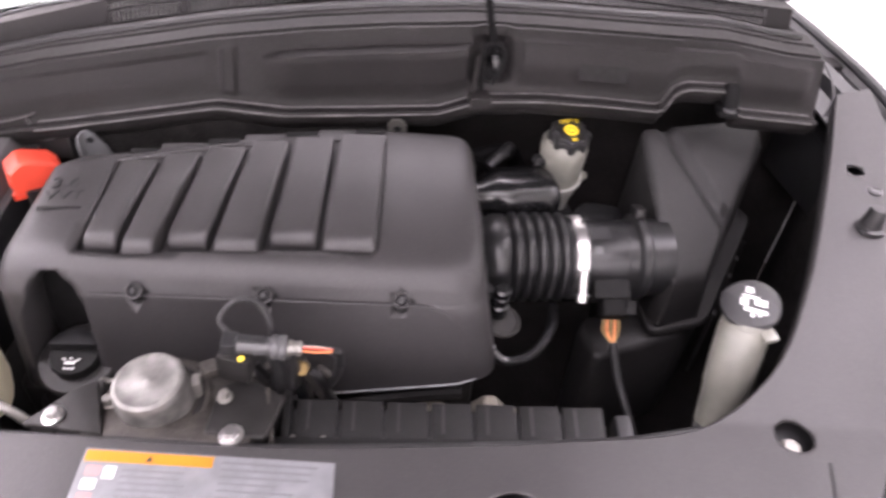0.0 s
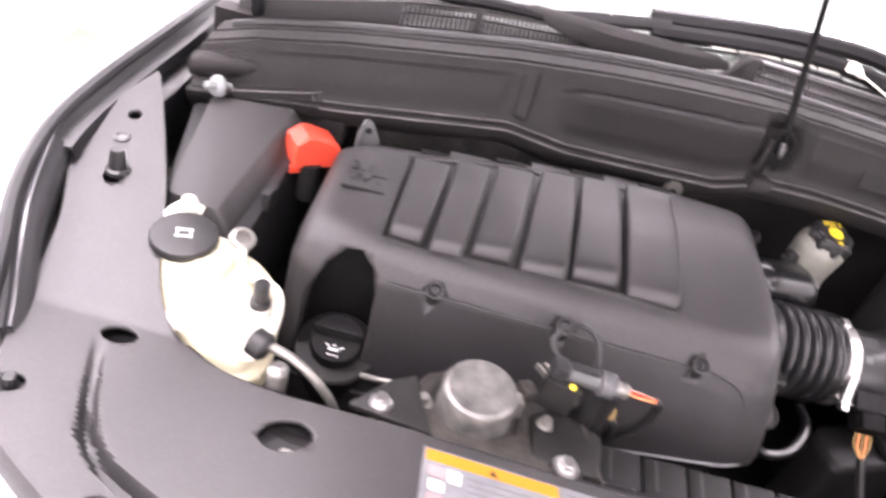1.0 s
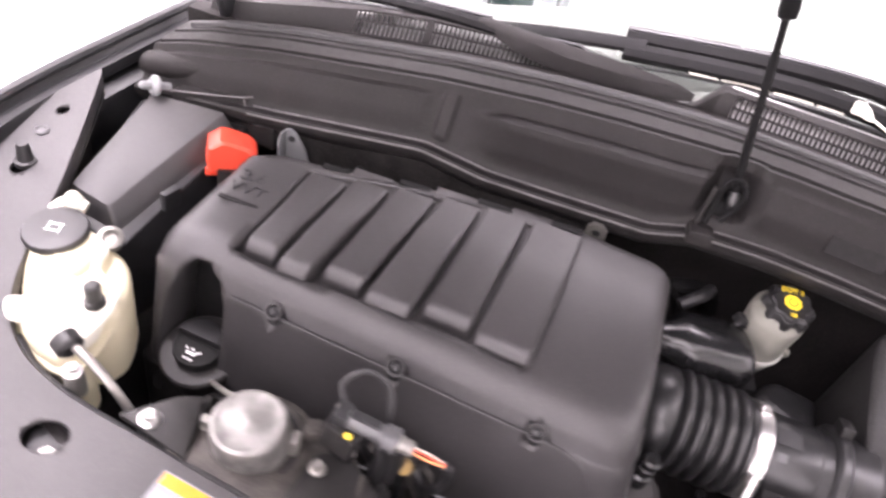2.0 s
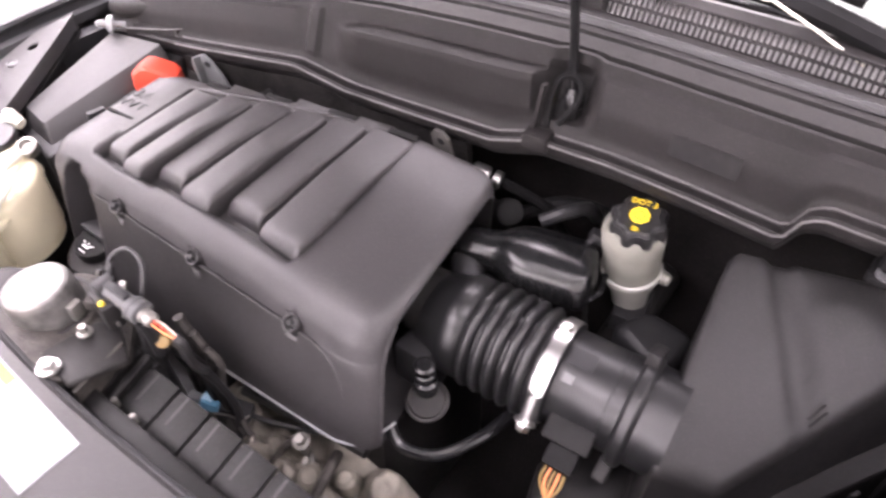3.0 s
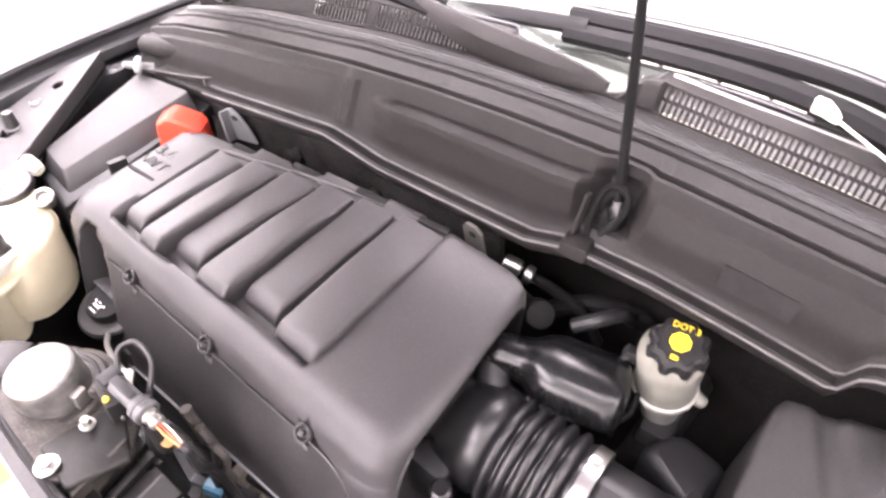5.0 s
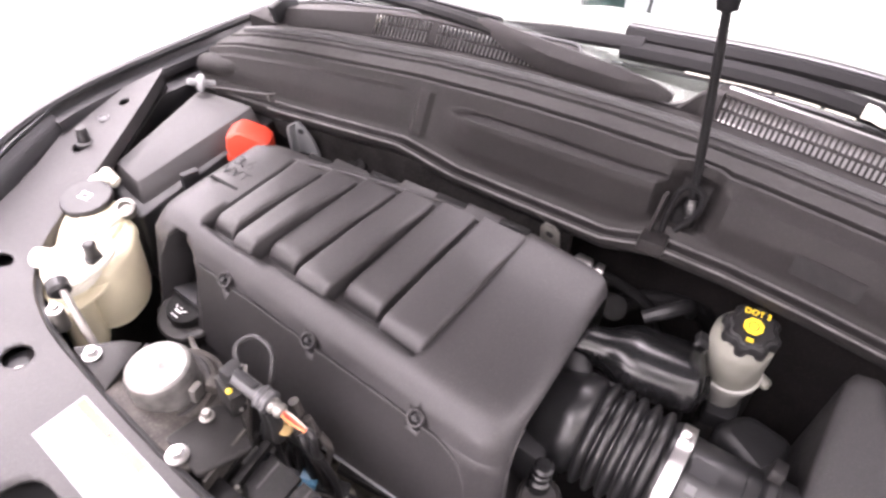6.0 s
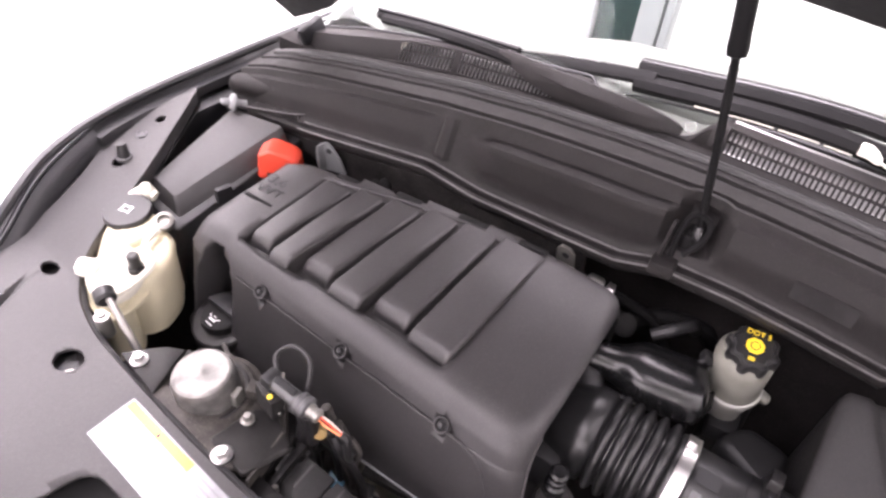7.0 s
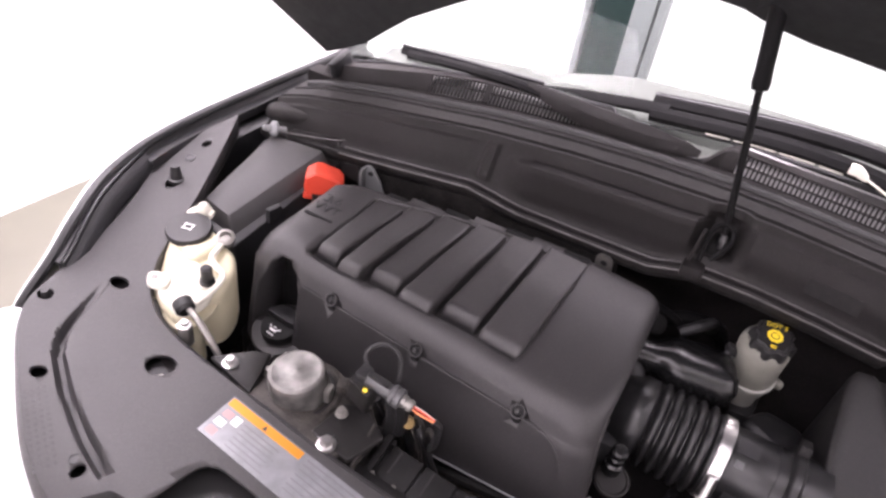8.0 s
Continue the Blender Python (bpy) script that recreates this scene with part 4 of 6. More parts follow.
tray = part("cutter", sheet(B(), [[tray_at(u / 18, v / 12) for v in range(13)] for u in range(19)], V((0, 0, 0.06))), INK)
cut(cover, [tray])
for p in cover.data.polygons:
    p.use_smooth = True
RU = [(0.0, -0.012), (0.002, -0.004), (0.012, -0.0012), (0.035, -0.0003), (0.08, 0), (0.3, 0), (0.5, 0), (0.7, 0), (0.88, -0.0003), (0.94, -0.0012), (0.975, -0.003), (0.993, -0.0065), (1.0, -0.024)]
for i in range(6):
    grid = []
    tall = 0.0042 if i % 2 else -0.0004
    yf, yr = RYF[i], RYR[i]
    ys = [yf + d for d in (0, 0.0006, 0.002, 0.0045, 0.008, 0.0125, 0.018, 0.026)] + list(np.linspace(yf + 0.04, yr - 0.012, 9)) + [yr - 0.005, yr - 0.001, yr]
    for u, du in RU:
        row = []
        for y in ys:
            v = (y - yf) / (yr - yf)
            xl, xr = RF[i] + (RR[i] - RF[i]) * v + 0.0012, RF[i + 1] + (RR[i + 1] - RF[i + 1]) * v - (0.0085 - 0.0035 * v if i < 5 else 0.001)
            # the rib's nose narrows a little and rolls down to the tray
            nose = max(0.0, 1 - (y - yf) / 0.018)
            x = xl + (xr - xl) * u + 0.004 * nose**3 * (0.5 - u)
            h = (0.0022 + 0.0068 * u + tall) * (1 - 0.75 * smooth01(yr - 0.11, yr - 0.01, y)) + du
            h -= 0.020 * (1 - math.sqrt(max(0, 1 - nose * nose)))
            h -= 0.010 * smooth01(yr - 0.004, yr, y)
            row.append(V((x, y, top_z(x, y) + max(h, -0.0175))))
        grid.append(row)
    part("rib", sheet(B(), grid, 0.008), COVER, ec, angle=1.1)
for x in (-0.16, -0.04, 0.07):
    yr = interp(x, YR_X, YR_Y)
    part("rear_tab", box(B(), (x, yr - 0.014, top_z(x, yr) - 0.0095), (0.06, 0.026, 0.009), (9, 0, 7), 0.003), COVER, ec)
# No slots are cut: black strips draw their shade.
for x, w in ((-0.212, 0.040), (-0.100, 0.046), (0.015, 0.050), (0.118, 0.046)):
    yr = interp(x, YR_X, YR_Y)
    part("slot_shade", box(B(), (x, yr - 0.011, top_z(x, yr) - 0.0055), (w, 0.010, 0.006), (9, 0, 7), 0.001), PIT, ec, "black strip standing for a shaded slot at the rear edge")
SEAM = [V((x, -0.0022, 0.9862)) for x in np.linspace(-0.225, 0.19, 8)] + [V((0.215, -0.0030, 0.984)), V((0.240, -0.0060, 0.974)), V((0.258, -0.0115, 0.948)), V((0.267, -0.0190, 0.917)), V((0.272, -0.0270, 0.887)), V((0.275, -0.0300, 0.872))]
part("seam", tube(B(), [p + V((0, 0, 0.0009)) for p in SEAM[:9]], 0.0006, 6, 4), PIT, ec, "fine dark seam line")
part("seam_step", tube(B(), [p + V((0, -0.0006, -0.0006)) for p in SEAM], 0.0017, 6, 4), COVER, ec)
# The edge's highlight is painted as a pale bead.
part("lower_edge", tube(B(), [V((x, -0.0375, bottom_z(x) + 0.002)) for x in np.linspace(-0.22, 0.25, 8)] + [V((0.27, -0.034, bottom_z(0.27) + 0.001)), V((0.288, -0.026, bottom_z(0.285) + 0.002)), V((0.300, -0.012, 0.882)), V((0.312, 0.015, 0.892))], 0.0017, 6, 4), PALE, ec, "pale bead holding the lower edge's highlight")
CUP_AX = V((0, -0.74, 0.67))
pits = []
for x in (-0.165, 0.0, 0.178):
    pits.append(part("cutter", lathe(B(), V((x, -0.0005, 0.993)), CUP_AX, [(0.0112, -0.010), (0.0112, 0.03)], 24), INK))
    pits.append(part("cutter", lathe(B(), V((x, -0.0045, 0.9795)), (0, -0.98, 0.2), [(0.0078, -0.008), (0.0078, 0.03)], 20), INK))
cut(cover, pits)
for p in cover.data.polygons:
    p.use_smooth = True
for x in (-0.165, 0.0, 0.178):
    at = V((x, -0.0035, 0.9955))
    cup = part("bolt_cup", lathe(B(), at, CUP_AX, [(0.0100, -0.016), (0.0112, 0.0005), (0.0112, 0.0022), (0.0106, 0.0028), (0.0088, 0.0025), (0.0084, -0.004)], 28), COVER, ec, "moulded ring round the bolt")
    part("grommet", lathe(B(), at, CUP_AX, [(0.0083, -0.008), (0.0083, -0.0024), (0.004, -0.0026)], 22), PIT, cup, "black rubber grommet")
    part("bolt", hexbolt(B(), at - CUP_AX * 0.0035, 0.0044, 0.0068, CUP_AX, 1.3), TRIM, cup, "black hex cover bolt")
    # The notch below each bolt gets its shade from a black plug.
    part("scoop", lathe(B(), V((x, -0.0045, 0.9795)), (0, -0.98, 0.2), [(0.0077, -0.012), (0.0077, -0.001), (0.005, -0.002)], 22), PIT, cup, "black plug standing for the shade in the notch")
tilt = math.degrees(math.atan(0.12))
letters("engine_size", "3.6", 0.028, 0.0008, pose(-0.298, 0.152, top_z(-0.298, 0.152) + 0.0011, tilt, 0, 6), TRIM, ec, 1.15)
letters("engine_type", "VVT", 0.024, 0.0008, pose(-0.291, 0.127, top_z(-0.291, 0.127) + 0.0011, tilt, 0, 6), TRIM, ec, 1.2)
part("text_bar", box(B(), (-0.289, 0.103, top_z(-0.289, 0.103) - 0.0005), (0.058, 0.006, 0.003), (tilt, 0, 4), 0.001), PIT, ec)

# ---- oil filler ----
of = thing("oil_filler", (-0.265, -0.015, 0.80), "black oil filler cap on a round neck", "oil filler")
OX = V((0, -0.25, 1)).normalized()
OC = V((-0.268, -0.012, 0.868))
part("neck", lathe(B(), OC - OX * 0.09, OX, [(0.045, 0), (0.048, 0.06), (0.054, 0.075), (0.055, 0.086), (0.052, 0.089), (0.034, 0.0895)], 36), BLACKMETAL, of, "black round funnel plate")
part("cap", lathe(B(), OC - OX * 0.002, OX, [(0.031, 0), (0.0340, 0.002), (0.0340, 0.013), (0.032, 0.0165), (0.026, 0.0175)], 40, lambda t: 1 + 0.012 * math.cos(14 * t)), PIT, of, "black screw cap")
m = B()
loft(m, [[OC + V((0.032 * k * math.cos(a), 0.032 * k * math.sin(a) + 0.004, 0)) + OX * h for a in np.linspace(0.02, math.pi - 0.02, 20)] for k, h in ((1.0, 0.012), (1.0, 0.026), (0.94, 0.031), (0.80, 0.032))])
part("grip", m, TRIM, of, "raised half-round grip", angle=0.7)
for dx, dy, sx, sy, tw in ((0, -0.016, 0.018, 0.006, 0), (0.012, -0.012, 0.010, 0.0028, 35), (-0.012, -0.011, 0.007, 0.003, -30), (0, -0.010, 0.006, 0.003, 0), (-0.006, -0.024, 0.005, 0.003, 0), (0.001, -0.024, 0.005, 0.003, 0), (0.008, -0.024, 0.005, 0.003, 0)):
    part("oil_symbol", box(B(), OC + V((dx * 0.75, dy, 0.25 * dy)) + OX * 0.0172, (sx * 0.75, sy * 0.6, 0.001), (14, 0, tw), 0), WHITEINK, of, "white oil can symbol")
part("dipstick_tube", tube(B(), [(-0.225, -0.045, 0.862), (-0.19, -0.06, 0.88), (-0.14, -0.07, 0.90), (-0.10, -0.072, 0.90)], 0.004, 8), STEEL, of, "thin bare metal tube")

# ---- engine mount and its bracket ----
em = thing("engine_mount", (-0.092, -0.15, 0.94), "dull zinc engine mount can on a black bracket", "engine mount")
part("can", lathe(B(), (-0.095, -0.15, 0.952), (-0.04, -0.08, 1), [(0.045, 0), (0.0435, 0.006), (0.0415, 0.012), (0.0413, 0.044), (0.0408, 0.050), (0.0385, 0.0555), (0.0345, 0.0575), (0.033, 0.0572), (0.004, 0.0575), (0.0025, 0.0585)], 44), CAN, em)
part("base_ring", lathe(B(), (-0.095, -0.15, 0.958), (-0.04, -0.08, 1), [(0.055, 0), (0.055, 0.005), (0.050, 0.010), (0.0465, 0.010), (0.046, 0.004)], 36), BLACKMETAL, em, "black seat ring of the can")
part("crimp", box(B(), (-0.052, -0.138, 0.980), (0.010, 0.018, 0.026), (0, 0, 15), 0.004), STEEL, em, "crimped side lug")
part("bracket", slab(B(), [(-0.165, -0.207), (0.02, -0.213), (0.045, -0.14), (-0.02, -0.085), (-0.15, -0.10), (-0.17, -0.15)], lambda x, y: 0.950 + 0.28 * max(0, -0.14 - y), lambda x, y: 0.960 + 0.28 * max(0, -0.14 - y), 0.012), MOUNTSTEEL, em, "black steel bracket plate")
part("side_plate", slab(B(), [(-0.03, -0.20), (0.038, -0.205), (0.05, -0.14), (-0.005, -0.115), (-0.03, -0.13)], lambda x, y: 0.962 + 0.15 * max(0, -0.14 - y), lambda x, y: 0.970 + 0.15 * max(0, -0.14 - y), 0.006, 0.003), BLACKMETAL, em)
part("front_wall", box(B(), (-0.075, -0.206, 0.962), (0.175, 0.004, 0.022), (8, 0, -2), 0.001), MOUNTSTEEL, em, "dusty folded front wall")
part("inner_wall", box(B(), (0.034, -0.168, 0.955), (0.004, 0.075, 0.036), (0, 6, 14), 0.001), MOUNTSTEEL, em, "dusty folded side wall")
part("dish", lathe(B(), (-0.095, -0.15, 0.950), (-0.04, -0.08, 1), [(0.068, 0), (0.069, 0.003), (0.062, 0.006), (0.058, 0.014), (0.054, 0.016)], 40), MOUNTSTEEL, em, "dusty pressed dish under the can")
part("clip_block", box(B(), (-0.042, -0.118, 0.985), (0.018, 0.020, 0.016), (0, 8, 30), 0.003), MOUNTSTEEL, em, "small folded clip")
part("rail", box(B(), (-0.012, -0.102, 0.988), (0.06, 0.004, 0.008), (0, 12, -42), 0.001), STEEL, em, "thin steel rail")
for x, y, z, r in ((-0.193, -0.187, 0.982, 0.0078), (0.002, -0.204, 0.981, 0.0088), (-0.018, -0.15, 0.975, 0.006), (-0.15, -0.155, 0.964, 0.007)):
    b = thing("bolt", (x, y, z), "bright flanged hex bolt beside the engine mount" if r > 0.0072 else "small dull hex bolt beside the engine mount", "bolt", "mount bolts")
    part("head", hexbolt(B(), (x, y, z), r, 0.009), BOLT if r > 0.0072 else STEEL, b)
    part("shank", cyl(B(), (x, y, z - 0.05), (x, y, z + 0.001), r * 0.6, seg=12), STEEL, b)
bt = thing("corner_bracket", (-0.18, -0.17, 0.97), "black folded corner bracket behind the front panel", "bracket")
part("plate", slab(B(), [(-0.225, -0.196), (-0.135, -0.207), (-0.165, -0.135), (-0.188, -0.148)], 0.974, 0.981, 0.004, 0.002), BLACKMETAL, bt)
part("web", box(B(), (-0.155, -0.165, 0.95), (0.006, 0.075, 0.05), (0, 0, 15), 0.002), BLACKMETAL, bt)

# ---- sensor connector with its loop and wires ----
sc = thing("sensor_connector", (0.02, -0.11, 1.0), "grey sensor connector with orange wires and a cable loop", "connector")
D = V((0.80, 0.05, -0.10)).normalized()
c0 = V((0.002, -0.107, 1.018))
part("body", cyl(B(), c0 - D * 0.014, c0 + D * 0.030, 0.0105, seg=20, soft=0.003), GREYPL, sc)
part("latch", box(B(), c0 + D * 0.008 + V((0, 0, 0.0105)), (0.034, 0.010, 0.006), (0, 7, 4), 0.002), TRIM, sc, "dark locking latch")
part("back_shell", box(B(), c0 - D * 0.018, (0.018, 0.024, 0.020), (0, 7, 4), 0.004), TRIM, sc, "dark back shell")
part("collar", lathe(B(), c0 + D * 0.028, D, [(0.0125, 0), (0.0148, 0.002), (0.0148, 0.007), (0.0135, 0.008), (0.0135, 0.010), (0.0148, 0.011), (0.0148, 0.017), (0.012, 0.019)], 24), GREYPL, sc, "ringed grey collar")
part("nose", lathe(B(), c0 + D * 0.046, D, [(0.0095, 0), (0.0095, 0.006), (0.008, 0.007), (0.008, 0.011), (0.0095, 0.012), (0.0085, 0.017), (0.006, 0.019)], 16), STEEL, sc, "bright ribbed nose")
for k, m in enumerate((COPPER, RED, TANKTOP)):
    o = V((0, 0.0032 * (k - 1), 0.002 * (k % 2)))
    part("wire", tube(B(), [c0 + D * 0.062 + o, c0 + D * 0.08 + o * 1.2, c0 + D * 0.103 + o * 0.4], 0.0013, 6), m, sc, "thin coloured wire")
part("sheath", tube(B(), [c0 + D * 0.098, c0 + D * 0.106 + V((0, 0.002, -0.008)), c0 + V((0.104, 0.010, -0.045)), c0 + V((0.098, 0.016, -0.075)), c0 + V((0.085, 0.03, -0.11))], 0.0055, 8), RUBBER, sc, "black cable sheath")
part("tape_band", tube(B(), [c0 + V((0.048, 0.0, -0.012)), c0 + V((0.050, 0.002, -0.04)), c0 + V((0.046, 0.004, -0.075))], 0.009, 10), RUBBER, sc, "black taped band")
part("rail", box(B(), (-0.008, -0.098, 0.994), (0.05, 0.003, 0.005), (0, 12, -42), 0.001), STEEL, sc, "thin steel rail")
part("loop", tube(B(), [c0 + V((-0.01, 0.004, 0.0)), c0 + V((-0.032, 0.02, 0.018)), c0 + V((-0.014, 0.036, 0.036)), c0 + V((0.014, 0.036, 0.030)), c0 + V((0.026, 0.02, 0.004)), c0 + V((0.02, 0.012, -0.03))], 0.0032, 8), RUBBER, sc, "black cable loop")
part("tail", tube(B(), [c0 + V((0.03, 0.005, -0.01)), c0 + V((0.035, 0.005, -0.05)), c0 + V((0.03, 0.0, -0.1)), c0 + V((0.04, 0.0, -0.18))], 0.012, 10), RUBBER, sc, "thick black cable sleeve")
part("clip_dot", lathe(B(), (0.0, -0.124, 1.014), (0, -0.6, 0.8), [(0.0035, 0), (0.0035, 0.003), (0.002, 0.004)], 12), YELLOW, sc, "yellow clip")
part("holder", box(B(), (-0.01, -0.118, 0.995), (0.04, 0.02, 0.04), (0, 5, -10), 0.004), BLACKMETAL, sc)

# ---- coolant surge tank ----
tk = thing("coolant_tank", (-0.40, -0.08, 0.78), "cream translucent coolant tank with a black cap", "coolant tank")
TB = [(-0.445, -0.10), (-0.345, -0.118), (-0.328, -0.080), (-0.350, -0.030), (-0.39, 0.002), (-0.45, 0.0), (-0.475, -0.05)]
part("body", slab(B(), TB, lambda x, y: 0.865, lambda x, y: 0.962 + 0.12 * (y + 0.1), 0.022, 0.012), CREAM, tk)
part("lower_body", slab(B(), [(c[0] * 0.93 - 0.028, c[1] * 0.93 - 0.004) for c in TB], 0.845, 0.868, 0.02, 0.004), CREAM, tk)
part("front_lobe", slab(B(), [(-0.440, -0.122), (-0.405, -0.152), (-0.342, -0.162), (-0.336, -0.118), (-0.39, -0.085)], 0.825, lambda x, y: 0.960 + 0.12 * (y + 0.1), 0.018, 0.010), CREAM, tk, "rounded front lobe of the tank")
part("shoulder", slab(B(), [(-0.47, -0.06), (-0.41, -0.07), (-0.40, 0.0), (-0.46, 0.008)], 0.95, 0.985, 0.02, 0.01), CREAM, tk)
part("top_plate", slab(B(), [(-0.435, -0.125), (-0.40, -0.152), (-0.332, -0.162), (-0.322, -0.12), (-0.352, -0.07), (-0.42, -0.06)], 0.958, lambda x, y: 0.972 + 0.1 * (y + 0.1), 0.022, 0.006), TANKTOP, tk, "pale upper tank half")
part("mount_ear", slab(B(), [(-0.445, -0.13), (-0.42, -0.155), (-0.39, -0.14), (-0.41, -0.11)], 0.968, 0.977, 0.014, 0.003), TANKTOP, tk)
part("ear_hole", lathe(B(), (-0.423, -0.135, 0.976), (0, 0, 1), [(0.006, 0), (0.006, 0.002), (0.003, 0.002)], 14), STEEL, tk)
part("neck", loft(B(), [[V((x + w * math.cos(a), y + d * math.sin(a), z)) for a in np.linspace(0, 2 * math.pi, 29)[:-1]] for x, y, z, w, d in ((-0.435, -0.055, 0.945, 0.050, 0.050), (-0.447, -0.045, 0.963, 0.043, 0.040), (-0.462, -0.030, 0.976, 0.035, 0.032), (-0.467, -0.027, 0.986, 0.033, 0.030))]), CREAM, tk, angle=1.2)
cp = part("cap", lathe(B(), (-0.468, -0.026, 0.982), (0, -0.10, 1), [(0.034, 0), (0.0385, 0.002), (0.0392, 0.004), (0.0392, 0.011), (0.0375, 0.0135), (0.032, 0.0140), (0.02, 0.0145)], 40, lambda t: 1 + 0.010 * math.cos(20 * t)), RUBBER, tk, "round black pressure cap")
for a in ((0, -0.006, 0.016, 0.002), (0, 0.006, 0.016, 0.002), (-0.008, 0, 0.002, 0.012), (0.008, 0, 0.002, 0.012)):
    part("cap_symbol", box(B(), (-0.468 + a[0], -0.028 + a[1], 0.9968 + a[1] * 0.10), (a[2], a[3], 0.001), (7, 0, 20), 0), WHITEINK, cp, "white printed symbol")
part("port", lathe(B(), (-0.353, -0.089, 0.972), (0, 0, 1), [(0.013, 0), (0.012, 0.012), (0.0095, 0.013), (0.0095, 0.034), (0.007, 0.037)], 20), RUBBER, tk, "black capped port")
part("port_base", lathe(B(), (-0.353, -0.089, 0.968), (0, 0, 1), [(0.017, 0), (0.016, 0.008)], 20), TANKTOP, tk)
part("pipe_rim", tube(B(), [(-0.345, -0.160, 0.974), (-0.328, -0.138, 0.977), (-0.330, -0.095, 0.980), (-0.343, -0.066, 0.983), (-0.372, -0.058, 0.984), (-0.390, -0.046, 0.984), (-0.400, -0.018, 0.985)], 0.0055, 8), TANKTOP, tk, "pale moulded pipe winding over the tank")
part("weld_seam", slab(B(), [(-0.448, -0.128), (-0.402, -0.159), (-0.328, -0.169), (-0.320, -0.114), (-0.354, -0.042), (-0.388, 0.006), (-0.452, 0.004), (-0.479, -0.05)], lambda x, y: 0.936 + 0.12 * (y + 0.1), lambda x, y: 0.942 + 0.12 * (y + 0.1), 0.025, 0.002), CREAM, tk, "moulded seam round the tank")
part("top_lug", tube(B(), [(-0.497, -0.016, 0.972), (-0.500, 0.004, 0.988), (-0.488, 0.020, 0.996), (-0.470, 0.026, 0.990)], 0.0095, 8), TANKTOP, tk)
part("top_lug", lathe(B(), (-0.483, 0.024, 0.985), (0, -0.2, 1), [(0.012, 0), (0.013, 0.010), (0.009, 0.026), (0.005, 0.030)], 14), TANKTOP, tk)
part("neck_clamp", lathe(B(), (-0.408, 0.000, 0.986), (0.3, -0.3, 1), [(0.013, -0.012), (0.016, 0), (0.016, 0.006), (0.010, 0.008), (0.008, 0.002)], 18), STEEL, tk, "dull metal hose clamp")
ph = thing("coolant_pipe", (-0.27, -0.16, 0.95), "silver coolant pipe with a black collar from the tank", "pipe")
part("collar", lathe(B(), (-0.335, -0.152, 0.984), (0.6, -0.2, -0.1), [(0.009, -0.008), (0.0155, -0.004), (0.0155, 0.012), (0.011, 0.016)], 20), RUBBER, ph)
part("pipe", tube(B(), [(-0.325, -0.152, 0.984), (-0.295, -0.158, 0.98), (-0.265, -0.163, 0.962), (-0.24, -0.165, 0.93), (-0.225, -0.16, 0.88)], 0.0054, 10), STEEL, ph, "bright bare pipe")
tb = thing("tank_bolt", (-0.305, -0.178, 0.96), "dull tank fixing bolt at the panel edge", "bolt")
part("sleeve", cyl(B(), (-0.303, -0.176, 0.94), (-0.303, -0.176, 0.978), 0.011, seg=16, soft=0.002), STEEL, tb)
part("head", hexbolt(B(), (-0.303, -0.176, 0.978), 0.007, 0.006), BOLT, tb)

# ---- fuse box and battery cap ----
fb = thing("fuse_box", (-0.47, 0.16, 0.85), "black fuse box with a flat grey lid", "fuse box")
FBP = [(-0.462, 0.054), (-0.530, 0.062), (-0.553, 0.258), (-0.434, 0.278)]


def fb_z(x, y):
    return 0.982 + 0.24 * (y - 0.06)


part("body", slab(B(), [(-0.42, 0.022), (-0.538, 0.038), (-0.585, 0.272), (-0.405, 0.30)], 0.80, lambda x, y: fb_z(x, y) - 0.028, 0.01), TRIM, fb)
part("lid", loft(B(), [[V((p.x, p.y, fb_z(p.x, p.y) - d)) for p in rounded([V((c[0] + (k if c[0] > -0.5 else -0.3 * k), c[1] + (-0.5 * k if c[1] < 0.1 else 0), 0)) for c in FBP], 0.006, 3)] for k, d in ((0.022, 0.03), (0.019, 0.022), (0.002, 0.0015), (0.0, 0.0))]), FBLID, fb, "flat grey lid with a sloping side")
part("lid_rim", slab(B(), [(-0.425, 0.026), (-0.535, 0.042), (-0.58, 0.268), (-0.408, 0.296)], lambda x, y: fb_z(x, y) - 0.040, lambda x, y: fb_z(x, y) - 0.029, 0.01, 0.003), TRIM, fb)
part("latch", box(B(), (-0.413, 0.12, 0.975), (0.012, 0.03, 0.03), (0, 0, -8), 0.003), TRIM, fb)
rc = thing("battery_terminal_cap", (-0.385, 0.21, 0.99), "red plastic battery terminal cap", "terminal cap")
CAP_S, CAP_N, CAP_O = V((0.82, 0.57, 0)), V((-0.57, 0.82, 0)), V((-0.398, 0.226, 1.012))
CAP_P = [(-0.024, -0.030), (-0.027, -0.010), (-0.024, 0.012), (-0.006, 0.024), (0.004, 0.024), (0.038, 0.012), (0.047, 0.002), (0.050, -0.030)]
part("hood", loft(B(), [[CAP_O + CAP_S * (a * k) + CAP_N * n + V((0, 0, b * k)) for a, b in CAP_P] for n, k in ((-0.024, 0.84), (-0.020, 0.97), (-0.012, 1.0), (0.014, 1.0), (0.020, 0.96), (0.023, 0.86))]), RED, rc, angle=0.5)
part("skirt", box(B(), CAP_O + V((-0.002, -0.004, -0.032)), (0.05, 0.034, 0.014), (0, 0, 35), 0.004), RED, rc)
part("terminal", cyl(B(), (-0.385, 0.215, 0.93), (-0.385, 0.215, 0.99), 0.016, seg=16), BLACKMETAL, rc)

